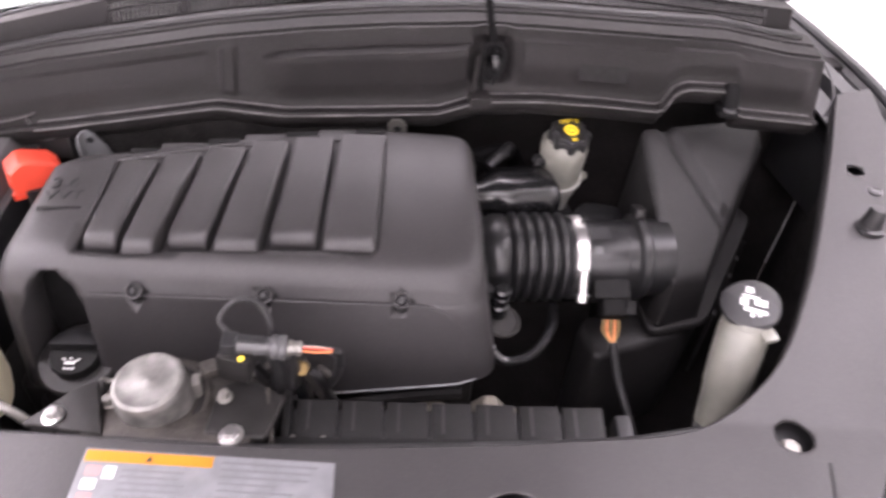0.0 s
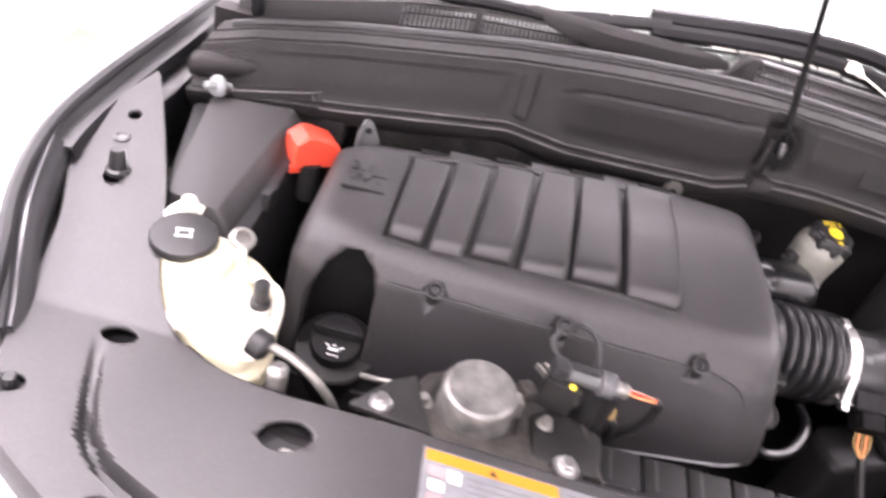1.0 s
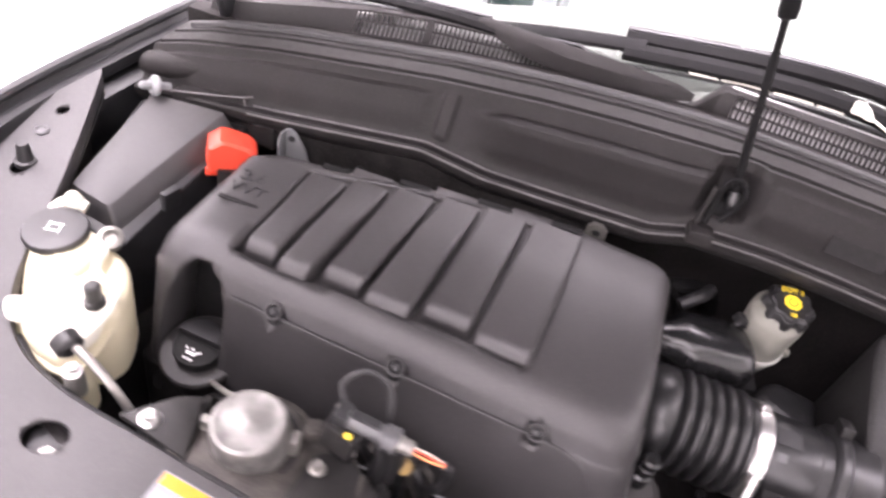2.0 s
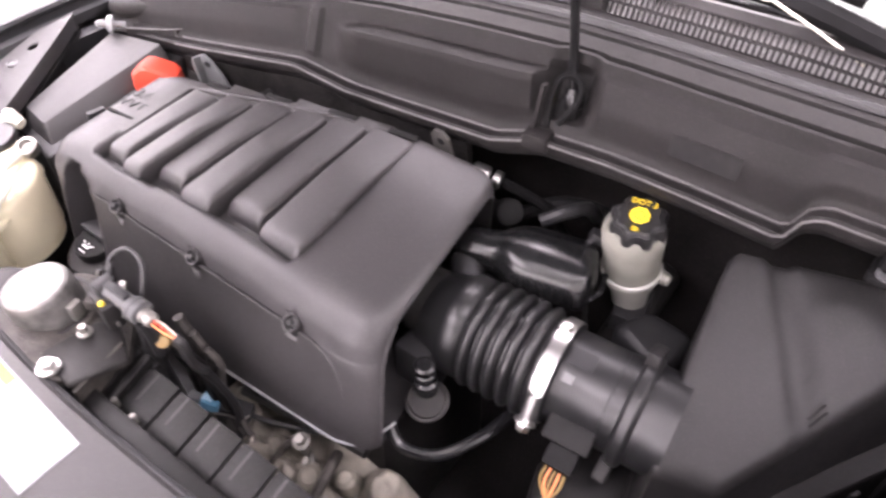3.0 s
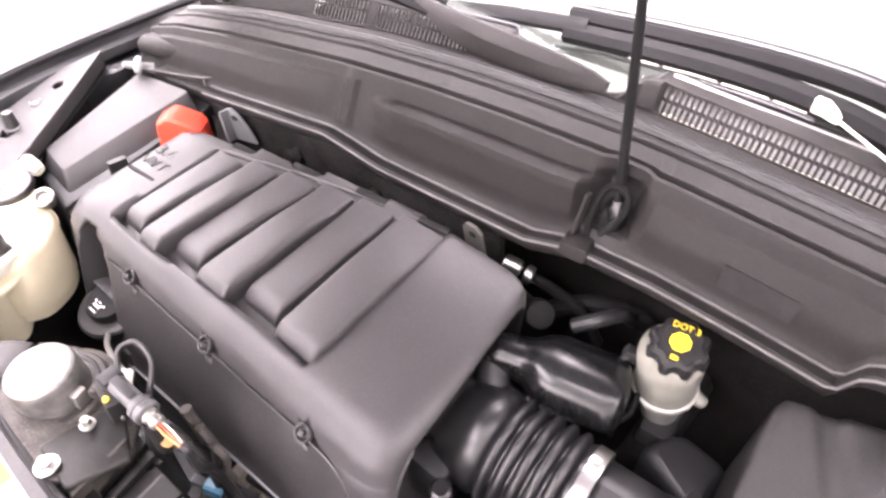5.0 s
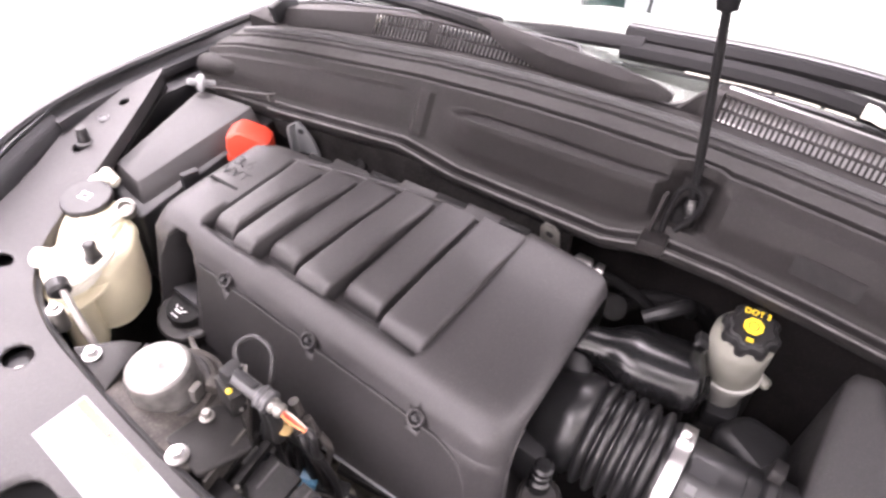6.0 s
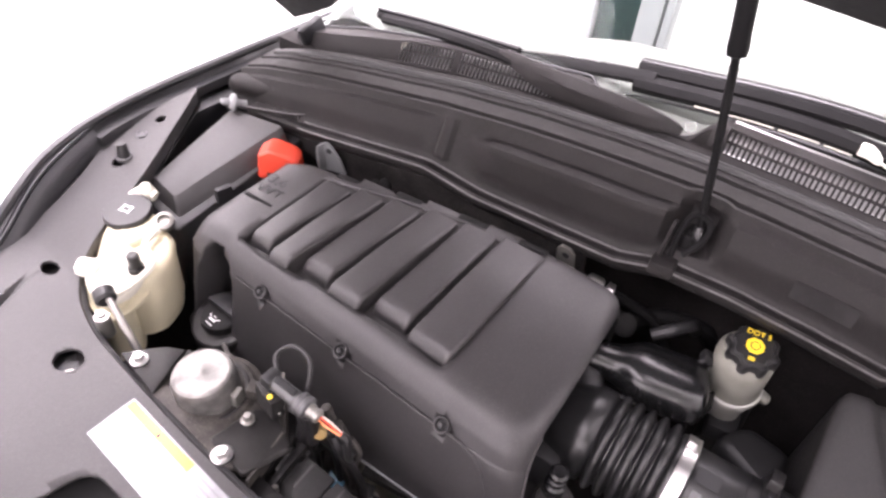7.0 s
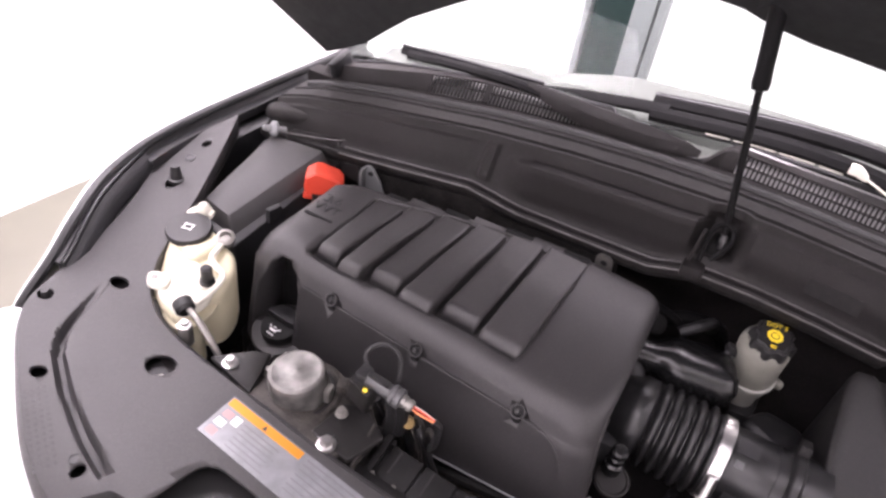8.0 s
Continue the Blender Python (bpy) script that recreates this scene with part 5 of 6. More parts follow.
# ---- brackets behind the cover ----
for x, y, z in ((0.157, 0.309, 1.052),):
    b = thing("lifting_bracket", (x, y, z - 0.03), "dull steel lifting bracket behind the engine cover", "bracket", "lifting brackets")
    part("plate", loft(B(), [[V((x + dx, y + oy - 0.25 * dz, z + dz)) for dx, dz in ((-0.016, -0.045), (0.016, -0.045), (0.014, 0.02), (0.006, 0.03), (-0.008, 0.03), (-0.015, 0.02))] for oy in (0, 0.005)]), STEEL, b)
    part("eye", lathe(B(), (x, y - 0.002, z + 0.012), (0, -1, -0.25), [(0.006, -0.001), (0.006, 0.001), (0.003, 0.001)], 14), TRIM, b)
lb = thing("lifting_bracket", (-0.318, 0.288, 0.99), "folded pale steel lifting bracket beside the red cap", "bracket", "lifting brackets")
part("plate", loft(B(), [[V((-0.318 + dx, 0.288 + oy - 0.2 * dz + 0.35 * dx, 1.025 + dz)) for dx, dz in ((-0.020, -0.045), (0.020, -0.045), (0.015, -0.012), (0.004, 0.016), (-0.003, 0.024), (-0.011, 0.022), (-0.015, 0.010))] for oy in (0, 0.004)]), PALE, lb, "dull pale steel plate")
part("fold", loft(B(), [[V((-0.318 + dx, 0.288 + dy - 0.2 * dz + 0.35 * dx, 1.025 + dz)) for dx, dz in ((-0.020, -0.045), (-0.015, 0.010), (-0.011, 0.022), (-0.008, 0.022), (-0.011, 0.010), (-0.016, -0.045))] for dy in (-0.014, 0.0)]), PALE, lb, "bent side of the plate")
part("eye", lathe(B(), (-0.320, 0.286, 1.030), (0.3, -1, -0.2), [(0.0055, -0.001), (0.0055, 0.001), (0.003, 0.001)], 14), TRIM, lb)
ey = thing("hose_fitting", (0.208, 0.346, 1.0), "bright metal hose fitting behind the engine cover", "fitting")
part("nut", cyl(B(), (0.188, 0.34, 1.012), (0.212, 0.348, 1.006), 0.012, seg=16, soft=0.003), BOLT, ey)
part("ring", lathe(B(), (0.222, 0.35, 1.002), (0.9, 0.2, -0.2), [(0.006, -0.006), (0.0135, -0.004), (0.0135, 0.006), (0.006, 0.008)], 18), BOLT, ey)
part("hose", tube(B(), [(0.225, 0.352, 1.0), (0.26, 0.36, 0.99), (0.30, 0.37, 0.97), (0.33, 0.38, 0.92)], 0.008, 8), STRUT, ey, "black hose")

# ---- resonator ----
rs = thing("intake_resonator", (0.34, 0.265, 0.97), "glossy black intake resonator", "resonator")
rings = []
RT, RW, RH = (0, 0.03, 0.10, 0.22, 0.30, 0.36, 0.42, 0.50, 0.86, 0.93, 0.965, 0.99, 1.0), (0.012, 0.022, 0.026, 0.026, 0.027, 0.034, 0.043, 0.047, 0.049, 0.046, 0.038, 0.022, 0.004), (0.012, 0.022, 0.026, 0.026, 0.027, 0.032, 0.037, 0.039, 0.038, 0.035, 0.029, 0.018, 0.004)
for t in [*np.linspace(0, 0.12, 5), *np.linspace(0.14, 0.84, 22), *np.linspace(0.86, 1, 12)]:
    w, h = (sum(interp(t + q, RT, c) for q in (-0.036, -0.018, 0, 0.018, 0.036)) / 5 if 0.08 < t < 0.9 else interp(t, RT, c) for c in (RW, RH))
    c = V((0.245, 0.228, 0.988)).lerp(V((0.418, 0.289, 0.972)), t)
    s = V((-0.33, 0.94, 0)).normalized()
    rings.append([c + s * w * math.copysign(abs(math.cos(a)) ** 0.85, math.cos(a)) + V((0, 0, h * math.copysign(abs(math.sin(a)) ** 0.85, math.sin(a)))) for a in np.linspace(0, 2 * math.pi, 41)[:-1]])
part("shell", loft(B(), rings), GLOSS, rs, angle=1.2)
part("flange", tube(B(), [(0.30, 0.208, 0.972), (0.35, 0.218, 0.966), (0.40, 0.24, 0.962), (0.425, 0.275, 0.962), (0.42, 0.31, 0.965)], 0.004, 6), GLOSS, rs, "moulded seam flange")
part("inlet", cyl(B(), (0.262, 0.225, 0.975), (0.29, 0.19, 0.955), 0.022, seg=18, soft=0.004), TRIM, rs, "dark joining pipe")

# ---- intake hose ----
ih = thing("intake_hose", (0.42, 0.165, 0.9), "black ribbed intake hose with a bright clamp", "intake hose")
A0, A1 = V((0.27, 0.152, 0.938)), V((0.57, 0.175, 0.932))
AD = (A1 - A0).normalized()
prof = [(0.052, 0.0), (0.056, 0.012), (0.061, 0.03), (0.066, 0.036), (0.066, 0.056), (0.061, 0.060)]
h = 0.063
for k in range(5):
    prof += [(0.0585, h), (0.0640, h + 0.0022), (0.0684, h + 0.0050), (0.0695, h + 0.0080), (0.0684, h + 0.0110), (0.0640, h + 0.0138), (0.0585, h + 0.0160)]
    h += 0.0178
prof += [(0.062, h), (0.0635, h + 0.004), (0.0635, h + 0.024), (0.056, h + 0.026)]
part("bellows", lathe(B(), A0, AD, prof, 44), BELLOWS, ih, angle=1.0)
HC = h + 0.006
part("clamp", lathe(B(), A0 + AD * HC, AD, [(0.0637, 0), (0.0654, 0.0005), (0.0654, 0.0175), (0.0637, 0.018)], 44), BOLT, ih, "bright steel band clamp")
cs = A0 + AD * (HC + 0.007) + V((0.008, -0.064, 0.006))
part("clamp_screw", hexbolt(cyl(B(), cs + V((0, -0.012, -0.012)), cs + V((0, 0.006, 0.022)), 0.0085, seg=14, soft=0.002), cs + V((0, -0.012, -0.012)), 0.0085, 0.010, (0, -0.6, -0.8)), BOLT, ih, "clamp screw")
part("clamp_tab", box(B(), A0 + AD * (HC + 0.007) + V((0, 0.012, 0.0655)), (0.012, 0.014, 0.008), (0, 0, 0), 0.002), BOLT, ih)
mf = thing("airflow_sensor_tube", (0.49, 0.17, 0.9), "satin black airflow sensor tube between hose and air box", "sensor tube")
M0 = A0 + AD * (h + 0.02)
part("tube", lathe(B(), M0, AD, [(0.054, 0), (0.058, 0.006), (0.058, 0.068), (0.0592, 0.069), (0.0592, 0.084), (0.066, 0.086), (0.069, 0.089), (0.069, 0.098), (0.066, 0.102), (0.061, 0.104), (0.061, 0.14)], 40), BELLOWS, mf)
part("sensor_body", box(B(), M0 + V((0.048, -0.054, -0.018)), (0.055, 0.03, 0.04), (35, 0, 4), 0.004), PIT, mf)
part("plug", box(B(), M0 + V((0.052, -0.076, -0.034)), (0.036, 0.026, 0.034), (35, 0, 4), 0.004), STRUT, mf, "dark wiring plug")
for k in range(5):
    p0 = M0 + V((0.040 + 0.0058 * k, -0.088, -0.046))
    part("wire", tube(B(), [p0, p0 + V((0, -0.012, -0.014)), M0 + V((0.056, -0.112, -0.076))], 0.0017, 6), COPPER if k % 2 else OCHRE, mf, "orange wire")
part("loom", tube(B(), [M0 + V((0.056, -0.109, -0.073)), M0 + V((0.068, -0.15, -0.12)), M0 + V((0.09, -0.21, -0.17)), M0 + V((0.10, -0.28, -0.22))], 0.0065, 8), RUBBER, mf, "black taped loom")
part("flange_lug", box(B(), M0 + AD * 0.092 + V((0, 0.028, 0.069)), (0.016, 0.03, 0.016), (-20, 0, 0), 0.003), AIRBOX, mf)
part("flange_lug", box(B(), M0 + AD * 0.092 + V((0, -0.054, -0.054)), (0.016, 0.03, 0.018), (40, 0, 0), 0.003), AIRBOX, mf)
part("sticker", box(B(), M0 + AD * 0.024 + V((0, -0.036, 0.0460)), (0.012, 0.011, 0.001), (38, 0, 4), 0), GREYPL, mf, "small pale sticker")
part("data_plate", box(B(), M0 + AD * 0.028 + V((0, -0.012, 0.0568)), (0.03, 0.022, 0.001), (13, 0, 4), 0), TRIM, mf, "faint black data label")

# ---- air box ----
ab = thing("air_box", (0.67, 0.25, 0.8), "large black plastic air cleaner box", "air box")
# edges of the lid in plan, from its rear to its front
LID_V = [0, 0.03, 0.14, 0.42, 0.75, 0.94, 1.0]
LID_LX, LID_LY = [0.558, 0.549, 0.552, 0.561, 0.570, 0.575, 0.584], [0.334, 0.324, 0.29, 0.22, 0.155, 0.122, 0.108]
LID_RX, LID_RY = [0.790, 0.802, 0.803, 0.742, 0.690, 0.656, 0.644], [0.452, 0.444, 0.408, 0.308, 0.214, 0.150, 0.130]


def lid_at(u, v, drop=0.0):
    x0, y0, x1, y1 = (interp(v, LID_V, k) for k in (LID_LX, LID_LY, LID_RX, LID_RY))
    x, y = x0 + (x1 - x0) * u, y0 + (y1 - y0) * u
    z = 1.132 - 0.42 * x + 0.527 * y
    # a shallow trough runs from the rear edge to the slanting front edge
    s = ((x - 0.617) * 0.114 + (y - 0.351) * 0.096) / 0.149
    z -= 0.007 * smooth01(-0.034, -0.026, s) * (1 - smooth01(-0.004, 0.0, s))
    e = min(u * math.hypot(x1 - x0, y1 - y0), (1 - u) * math.hypot(x1 - x0, y1 - y0), v * 0.3, (1 - v) * 0.3)
    z -= 0.012 * (1 - math.sqrt(1 - (1 - min(1, e / 0.014)) ** 2))
    return V((x, y, z - drop))


UU = [0, 0.006, 0.02, 0.05, *np.linspace(0.09, 0.91, 44), 0.95, 0.98, 0.994, 1]
VV = [0, 0.006, 0.018, 0.04, *np.linspace(0.07, 0.93, 26), 0.96, 0.982, 0.994, 1]
grid = []
for v in [-1, *VV, 2]:
    row = []
    for u in [-1, *UU, 2]:
        p = lid_at(min(1, max(0, u)), min(1, max(0, v)))
        if u in (-1, 2) or v in (-1, 2):
            p = V((p.x + (-0.008 if u == -1 else 0.006 if u == 2 else 0), p.y + (0.006 if v == -1 else -0.006 if v == 2 else 0), 0.85))
        row.append(p)
    grid.append(row)
part("lid", sheet(B(), grid, 0.004), AIRBOX, ab, angle=0.9)
part("lid_edge", slab(B(), [(0.535, 0.335), (0.80, 0.468), (0.836, 0.40), (0.664, 0.118), (0.565, 0.09)], 0.838, 0.85, 0.022, 0.004), AIRBOX, ab)
part("lower_box", slab(B(), [(0.455, 0.12), (0.475, 0.046), (0.632, 0.108), (0.70, 0.20), (0.83, 0.40), (0.80, 0.455), (0.58, 0.43), (0.55, 0.31), (0.54, 0.15)], 0.62, 0.832, 0.02, 0.012), AIRBOX, ab, "black lower half of the box")
part("duct", slab(B(), [(0.45, 0.28), (0.545, 0.235), (0.552, 0.325), (0.48, 0.335)], 0.84, 0.925, 0.02, 0.014), TRIM, ab, "side duct of the box")
for k in range(5):
    q = V((0.664, 0.118, 0)).lerp(V((0.83, 0.39, 0)), 0.15 + 0.17 * k)
    part("side_rib", box(B(), (q.x + 0.004, q.y - 0.004, 0.76), (0.006, 0.014, 0.15), (0, 0, -32), 0.002), AIRBOX, ab)

# ---- brake fluid reservoir ----
br = thing("brake_fluid_reservoir", (0.445, 0.345, 0.9), "milky brake fluid reservoir with a lobed black cap", "reservoir")
UP = V((0.03, -0.26, 1)).normalized()
CB = V((0.437, 0.334, 1.046))
BA = V((-0.05, -0.21, 0.977)).normalized()
BB = V((0.441, 0.369, 0.880))
part("bowl", lathe(B(), BB, BA, [(0.0324, 0.070), (0.0373, 0.078), (0.0373, 0.084), (0.0365, 0.088), (0.0373, 0.11), (0.0389, 0.138), (0.0394, 0.150), (0.0383, 0.160), (0.0335, 0.167), (0.0313, 0.172)], 36), MILKY, br)
part("seam_ring", lathe(B(), BB, BA, [(0.0363, 0.0735), (0.0398, 0.075), (0.0398, 0.0825), (0.0363, 0.0840)], 36), PALERING, br, "pale moulded ring")
part("lower_bowl", lathe(B(), BB, BA, [(0.0238, 0.005), (0.0260, 0.03), (0.0325, 0.052), (0.0363, 0.073)], 30), PALERING, br, "pale lower half of the bowl")
part("pedestal", box(B(), (0.448, 0.366, 0.868), (0.045, 0.08, 0.04), (0, 0, 10), 0.01), TRIM, br)
part("spout", cyl(B(), (0.470, 0.362, 0.955), (0.488, 0.362, 0.952), 0.010, 0.008, 14, 0.003), MILKY, br)
bc = part("cap", lathe(B(), CB, UP, [(0.031, -0.014), (0.0325, -0.009), (0.0325, 0.007), (0.0295, 0.0125), (0.0255, 0.0135), (0.0235, 0.0165), (0.012, 0.0168)], 72, lambda t: 1.04 + 0.075 * math.tanh(2.2 * math.cos(8 * t))), RUBBER, br, "black lobed screw cap")
a, u, w = frame_of(UP)
ex = (V((1, 0, 0)) - UP * UP.x).normalized()
ez = UP.cross(ex).normalized()
face = Matrix((ex, ez, UP)).transposed().to_4x4()
topc = CB + UP * 0.0172
spin = pose(0, 0, 0, 0, 0, 10)
pl4 = Matrix.Translation(topc) @ face @ spin
part("brake_symbol", loft(B(), [[pl4 @ V((0.0125 * math.cos(k * math.pi / 4 + 0.39), 0.0125 * math.sin(k * math.pi / 4 + 0.39), z)) for k in range(8)] for z in (0, 0.0006)]), YELLOW, bc, "yellow printed octagon")
part("ring_print", lathe(B(), topc + UP * 0.0006, UP, [(0.0066, 0), (0.0066, 0.0003), (0.005, 0.0003)], 24), INK, bc)
part("ring_print", lathe(B(), topc + UP * 0.0009, UP, [(0.0052, 0), (0.0052, 0.0003), (0.004, 0.0003)], 24), YELLOW, bc)
letters("fluid_type", "DOT 3", 0.0108, 0.0004, pl4 @ pose(0.0005, 0.0195, 0.0003), YELLOW, bc, 1.0)
for dx, dy, sx, sy in ((0, -0.0185, 0.008, 0.0014), (0, -0.0225, 0.008, 0.0014), (-0.0035, -0.0205, 0.0014, 0.005), (0.0035, -0.0205, 0.0014, 0.005), (0, -0.0205, 0.0014, 0.0025)):
    p = pl4 @ V((dx, dy, 0.0003))
    m = B()
    box(m, (0, 0, 0), (sx, sy, 0.0006), soft=0)
    bmesh.ops.transform(m, matrix=pl4 @ Matrix.Translation((dx, dy, 0.0003)), verts=m.verts)
    part("book_symbol", m, YELLOW, bc)

# ---- washer filler ----
wf = thing("washer_filler", (0.64, -0.01, 0.8), "milky washer filler neck with a black flip cap", "washer filler")
W0, W1 = V((0.632, -0.052, 0.84)), V((0.655, 0.022, 0.985))
WA = (W1 - W0).normalized()
WC = V((-0.06, -0.26, 1)).normalized()
part("neck", lathe(B(), W0 - WA * 0.02, WA, [(0.024, 0), (0.029, 0.004), (0.031, 0.06), (0.033, 0.064), (0.0345, 0.15), (0.030, 0.158)], 30), MILKY, wf, "milky plastic neck")
part("neck_foot", lathe(B(), W0 - WA * 0.08, WA, [(0.024, 0), (0.028, 0.07)], 30), GREYPL, wf, "grey lower end of the neck")
part("collar", lathe(B(), W1 - WA * 0.024, WA, [(0.030, -0.01), (0.033, -0.006), (0.033, 0.002)], 30), MILKY, wf)
wc = part("flip_cap", lathe(B(), W1 - WC * 0.006, WC, [(0.033, -0.010), (0.0385, -0.002), (0.0405, 0.002), (0.0405, 0.009), (0.036, 0.0125), (0.02, 0.0135)], 36, lambda t: 1 + 0.05 * math.cos(2 * t + 0.6) + 0.02 * math.cos(3 * t)), TRIM, wf, "black flip cap")
part("tab", box(B(), (0.668, -0.022, 0.972), (0.020, 0.018, 0.010), (10, -10, 10), 0.003), MILKY, wf)
exw = (V((1, 0, 0)) - WC * WC.x).normalized()
fw = Matrix.Translation(W1 + WC * 0.0082) @ Matrix((exw, WC.cross(exw).normalized(), WC)).transposed().to_4x4()
for dx, dy, sx, sy in ((-0.012, 0.002, 0.010, 0.012), (0.010, -0.001, 0.016, 0.010), (0.0, -0.013, 0.030, 0.006), (0.0, 0.020, 0.010, 0.009), (-0.001, 0.009, 0.022, 0.004), (-0.006, -0.019, 0.004, 0.006), (0.004, -0.019, 0.004, 0.006)):
    m = B()
    box(m, (0, 0, 0), (sx, sy, 0.0008), soft=0)
    bmesh.ops.transform(m, matrix=fw @ Matrix.Translation((dx, dy, 0)) @ pose(0, 0, 0, 0, 0, -18), verts=m.verts)
    part("washer_symbol", m, WHITEINK, wc, "white washer symbol")

# ---- fan shroud strip in front of the engine ----
fs = thing("fan_shroud", (0.22, -0.13, 0.88), "black ribbed top edge of the radiator fan shroud", "fan shroud")
part("beam", box(B(), (0.24, -0.150, 0.902), (0.38, 0.058, 0.05), (14, 0, 1), 0.004), TRIM, fs)
part("front_lip", box(B(), (0.22, -0.190, 0.926), (0.44, 0.022, 0.05), (0, 0, 1), 0.004), PLANK, fs)
for k in range(7):
    x = 0.083 + 0.054 * k
    part("plank", box(B(), (x, -0.150, 0.930), (0.050, 0.058, 0.008), (14, 0, 1), 0.002), PLANK, fs)
    part("groove", box(B(), (x - 0.010, -0.142, 0.9347), (0.003, 0.036, 0.003), (14, 0, 1), 0), INK, fs)
for x in (0.012, 0.030, 0.049):
    part("frame_bar", box(B(), (x, -0.150, 0.937), (0.010, 0.070, 0.012), (14, 0, 4), 0.002), PLANK, fs)
part("frame_bar", box(B(), (0.031, -0.118, 0.930), (0.050, 0.008, 0.014), (14, 0, 4), 0.002), PLANK, fs)
part("end_block", box(B(), (0.46, -0.15, 0.905), (0.02, 0.06, 0.04), (10, 0, 2), 0.004), TRIM, fs)
for x in (0.06, 0.095, 0.29, 0.33):
    part("clip_pin", cyl(B(), (x, -0.176, 0.925), (x, -0.177, 0.941), 0.0035, seg=10), STEEL, fs, "small pale clip")

# ---- engine front below the cover ----
en = thing("engine_block", (0.1, 0.1, 0.55), "stained cast alloy engine under the cover", "engine")
part("block", box(B(), (0.0, 0.13, 0.68), (0.58, 0.24, 0.3), soft=0.02), BLACKMETAL, en)
random.seed(7)
lumps = [(random.uniform(0.0, 0.36), random.uniform(-0.12, 0.01), random.uniform(0.012, 0.040), random.uniform(-0.008, 0.030)) for _ in range(46)]


def casting_z(x, y):
    """Bosses, webs and pockets of the cast front."""
    z = 0.735 + 0.25 * (y + 0.06)
    for lx, ly, r, h in lumps:
        d = math.hypot(x - lx, y - ly) / r
        z += h * (1 - smooth01(0.55, 1.1, d))
    return min(z, 0.80)


part("casting", sheet(B(), [[V((x, y, casting_z(x, y))) for y in np.linspace(-0.125, 0.01, 60)] for x in np.linspace(0.02, 0.36, 130)], 0.02), ALLOY, en, "stained rough alloy casting", angle=0.8)
for k in range(9):
    x, y = random.uniform(0.03, 0.29), random.uniform(-0.10, -0.03)
    z = casting_z(x, y)
    part("bolt", hexbolt(B(), (x, y, z - 0.001), 0.006, 0.008, (0, -0.3, 0.9)), STEEL, en)
for x, y, z, r in ((0.149, -0.049, 0.776, 0.017), (0.122, -0.068, 0.778, 0.012), (0.178, -0.066, 0.772, 0.015), (0.222, -0.055, 0.778, 0.018), (0.262, -0.03, 0.782, 0.015), (0.205, -0.09, 0.768, 0.020)):
    part("boss", lathe(B(), (x, y, z - 0.03), (0.1, -0.25, 1), [(r * 1.15, 0), (r, 0.022), (r * 0.92, 0.03), (r * 0.55, 0.035), (r * 0.5, 0.033)], 18), ALLOY, en)
part("fitting", hexbolt(cyl(B(), (0.190, -0.036, 0.770), (0.192, -0.040, 0.800), 0.007, seg=14), (0.192, -0.040, 0.800), 0.008, 0.012, (0.1, -0.3, 1)), STEEL, en, "bright hex fitting")
part("pipe", tube(B(), [(0.165, -0.02, 0.77), (0.178, -0.034, 0.79), (0.172, -0.055, 0.786), (0.165, -0.075, 0.765)], 0.0055, 8), MOUNTSTEEL, en, "dusty small pipe")
part("pipe", tube(B(), [(0.235, -0.02, 0.785), (0.245, -0.04, 0.795), (0.25, -0.07, 0.785), (0.252, -0.10, 0.76)], 0.0075, 8), MOUNTSTEEL, en, "dusty small pipe")
# Added black tube; it makes the dark band under the cover's edge.
part("pipe", tube(B(), [(0.07, -0.03, 0.80), (0.14, -0.018, 0.80), (0.20, -0.008, 0.80), (0.27, 0.0, 0.80)], 0.010, 8), BLACKMETAL, en, "black tube standing for the shade under the cover edge")
part("timing_cover", slab(B(), [(-0.33, -0.06), (-0.2, -0.10), (0.02, -0.10), (0.24, -0.075), (0.28, 0.02), (-0.33, 0.03)], 0.60, 0.725, 0.03, 0.012), BLACKMETAL, en)
part("oil_pan", slab(B(), [(-0.36, -0.03), (-0.2, -0.04), (-0.2, 0.2), (-0.36, 0.2)], 0.6, 0.82, 0.02), BLACKMETAL, en)
bl = thing("injector_plug", (0.045, -0.075, 0.795), "small blue electrical plug on a black loom", "connector")
part("plug", box(B(), (0.052, -0.073, 0.803), (0.026, 0.020, 0.020), (0, 15, 25), 0.003), BLUE, bl)
part("latch", box(B(), (0.050, -0.075, 0.8145), (0.014, 0.010, 0.004), (0, 15, 25), 0.001), PALEBLUE, bl, "pale blue locking tab")
part("nose", box(B(), (0.030, -0.082, 0.806), (0.018, 0.013, 0.012), (0, 15, 25), 0.003), GREYPL, bl, "grey plug nose")
part("shell", box(B(), (0.084, -0.058, 0.795), (0.044, 0.024, 0.022), (0, 12, 25), 0.004), TRIM, bl, "black socket shell")
part("spring_clip", tube(B(), [(0.066, -0.082, 0.80), (0.085, -0.074, 0.803), (0.104, -0.066, 0.800), (0.110, -0.056, 0.803)], 0.0016, 6, 3), STEEL, bl, "bent wire clip")
part("wire", tube(B(), [(0.104, -0.05, 0.79), (0.13, -0.045, 0.795), (0.16, -0.03, 0.79), (0.19, -0.01, 0.78)], 0.004, 8), RUBBER, bl)
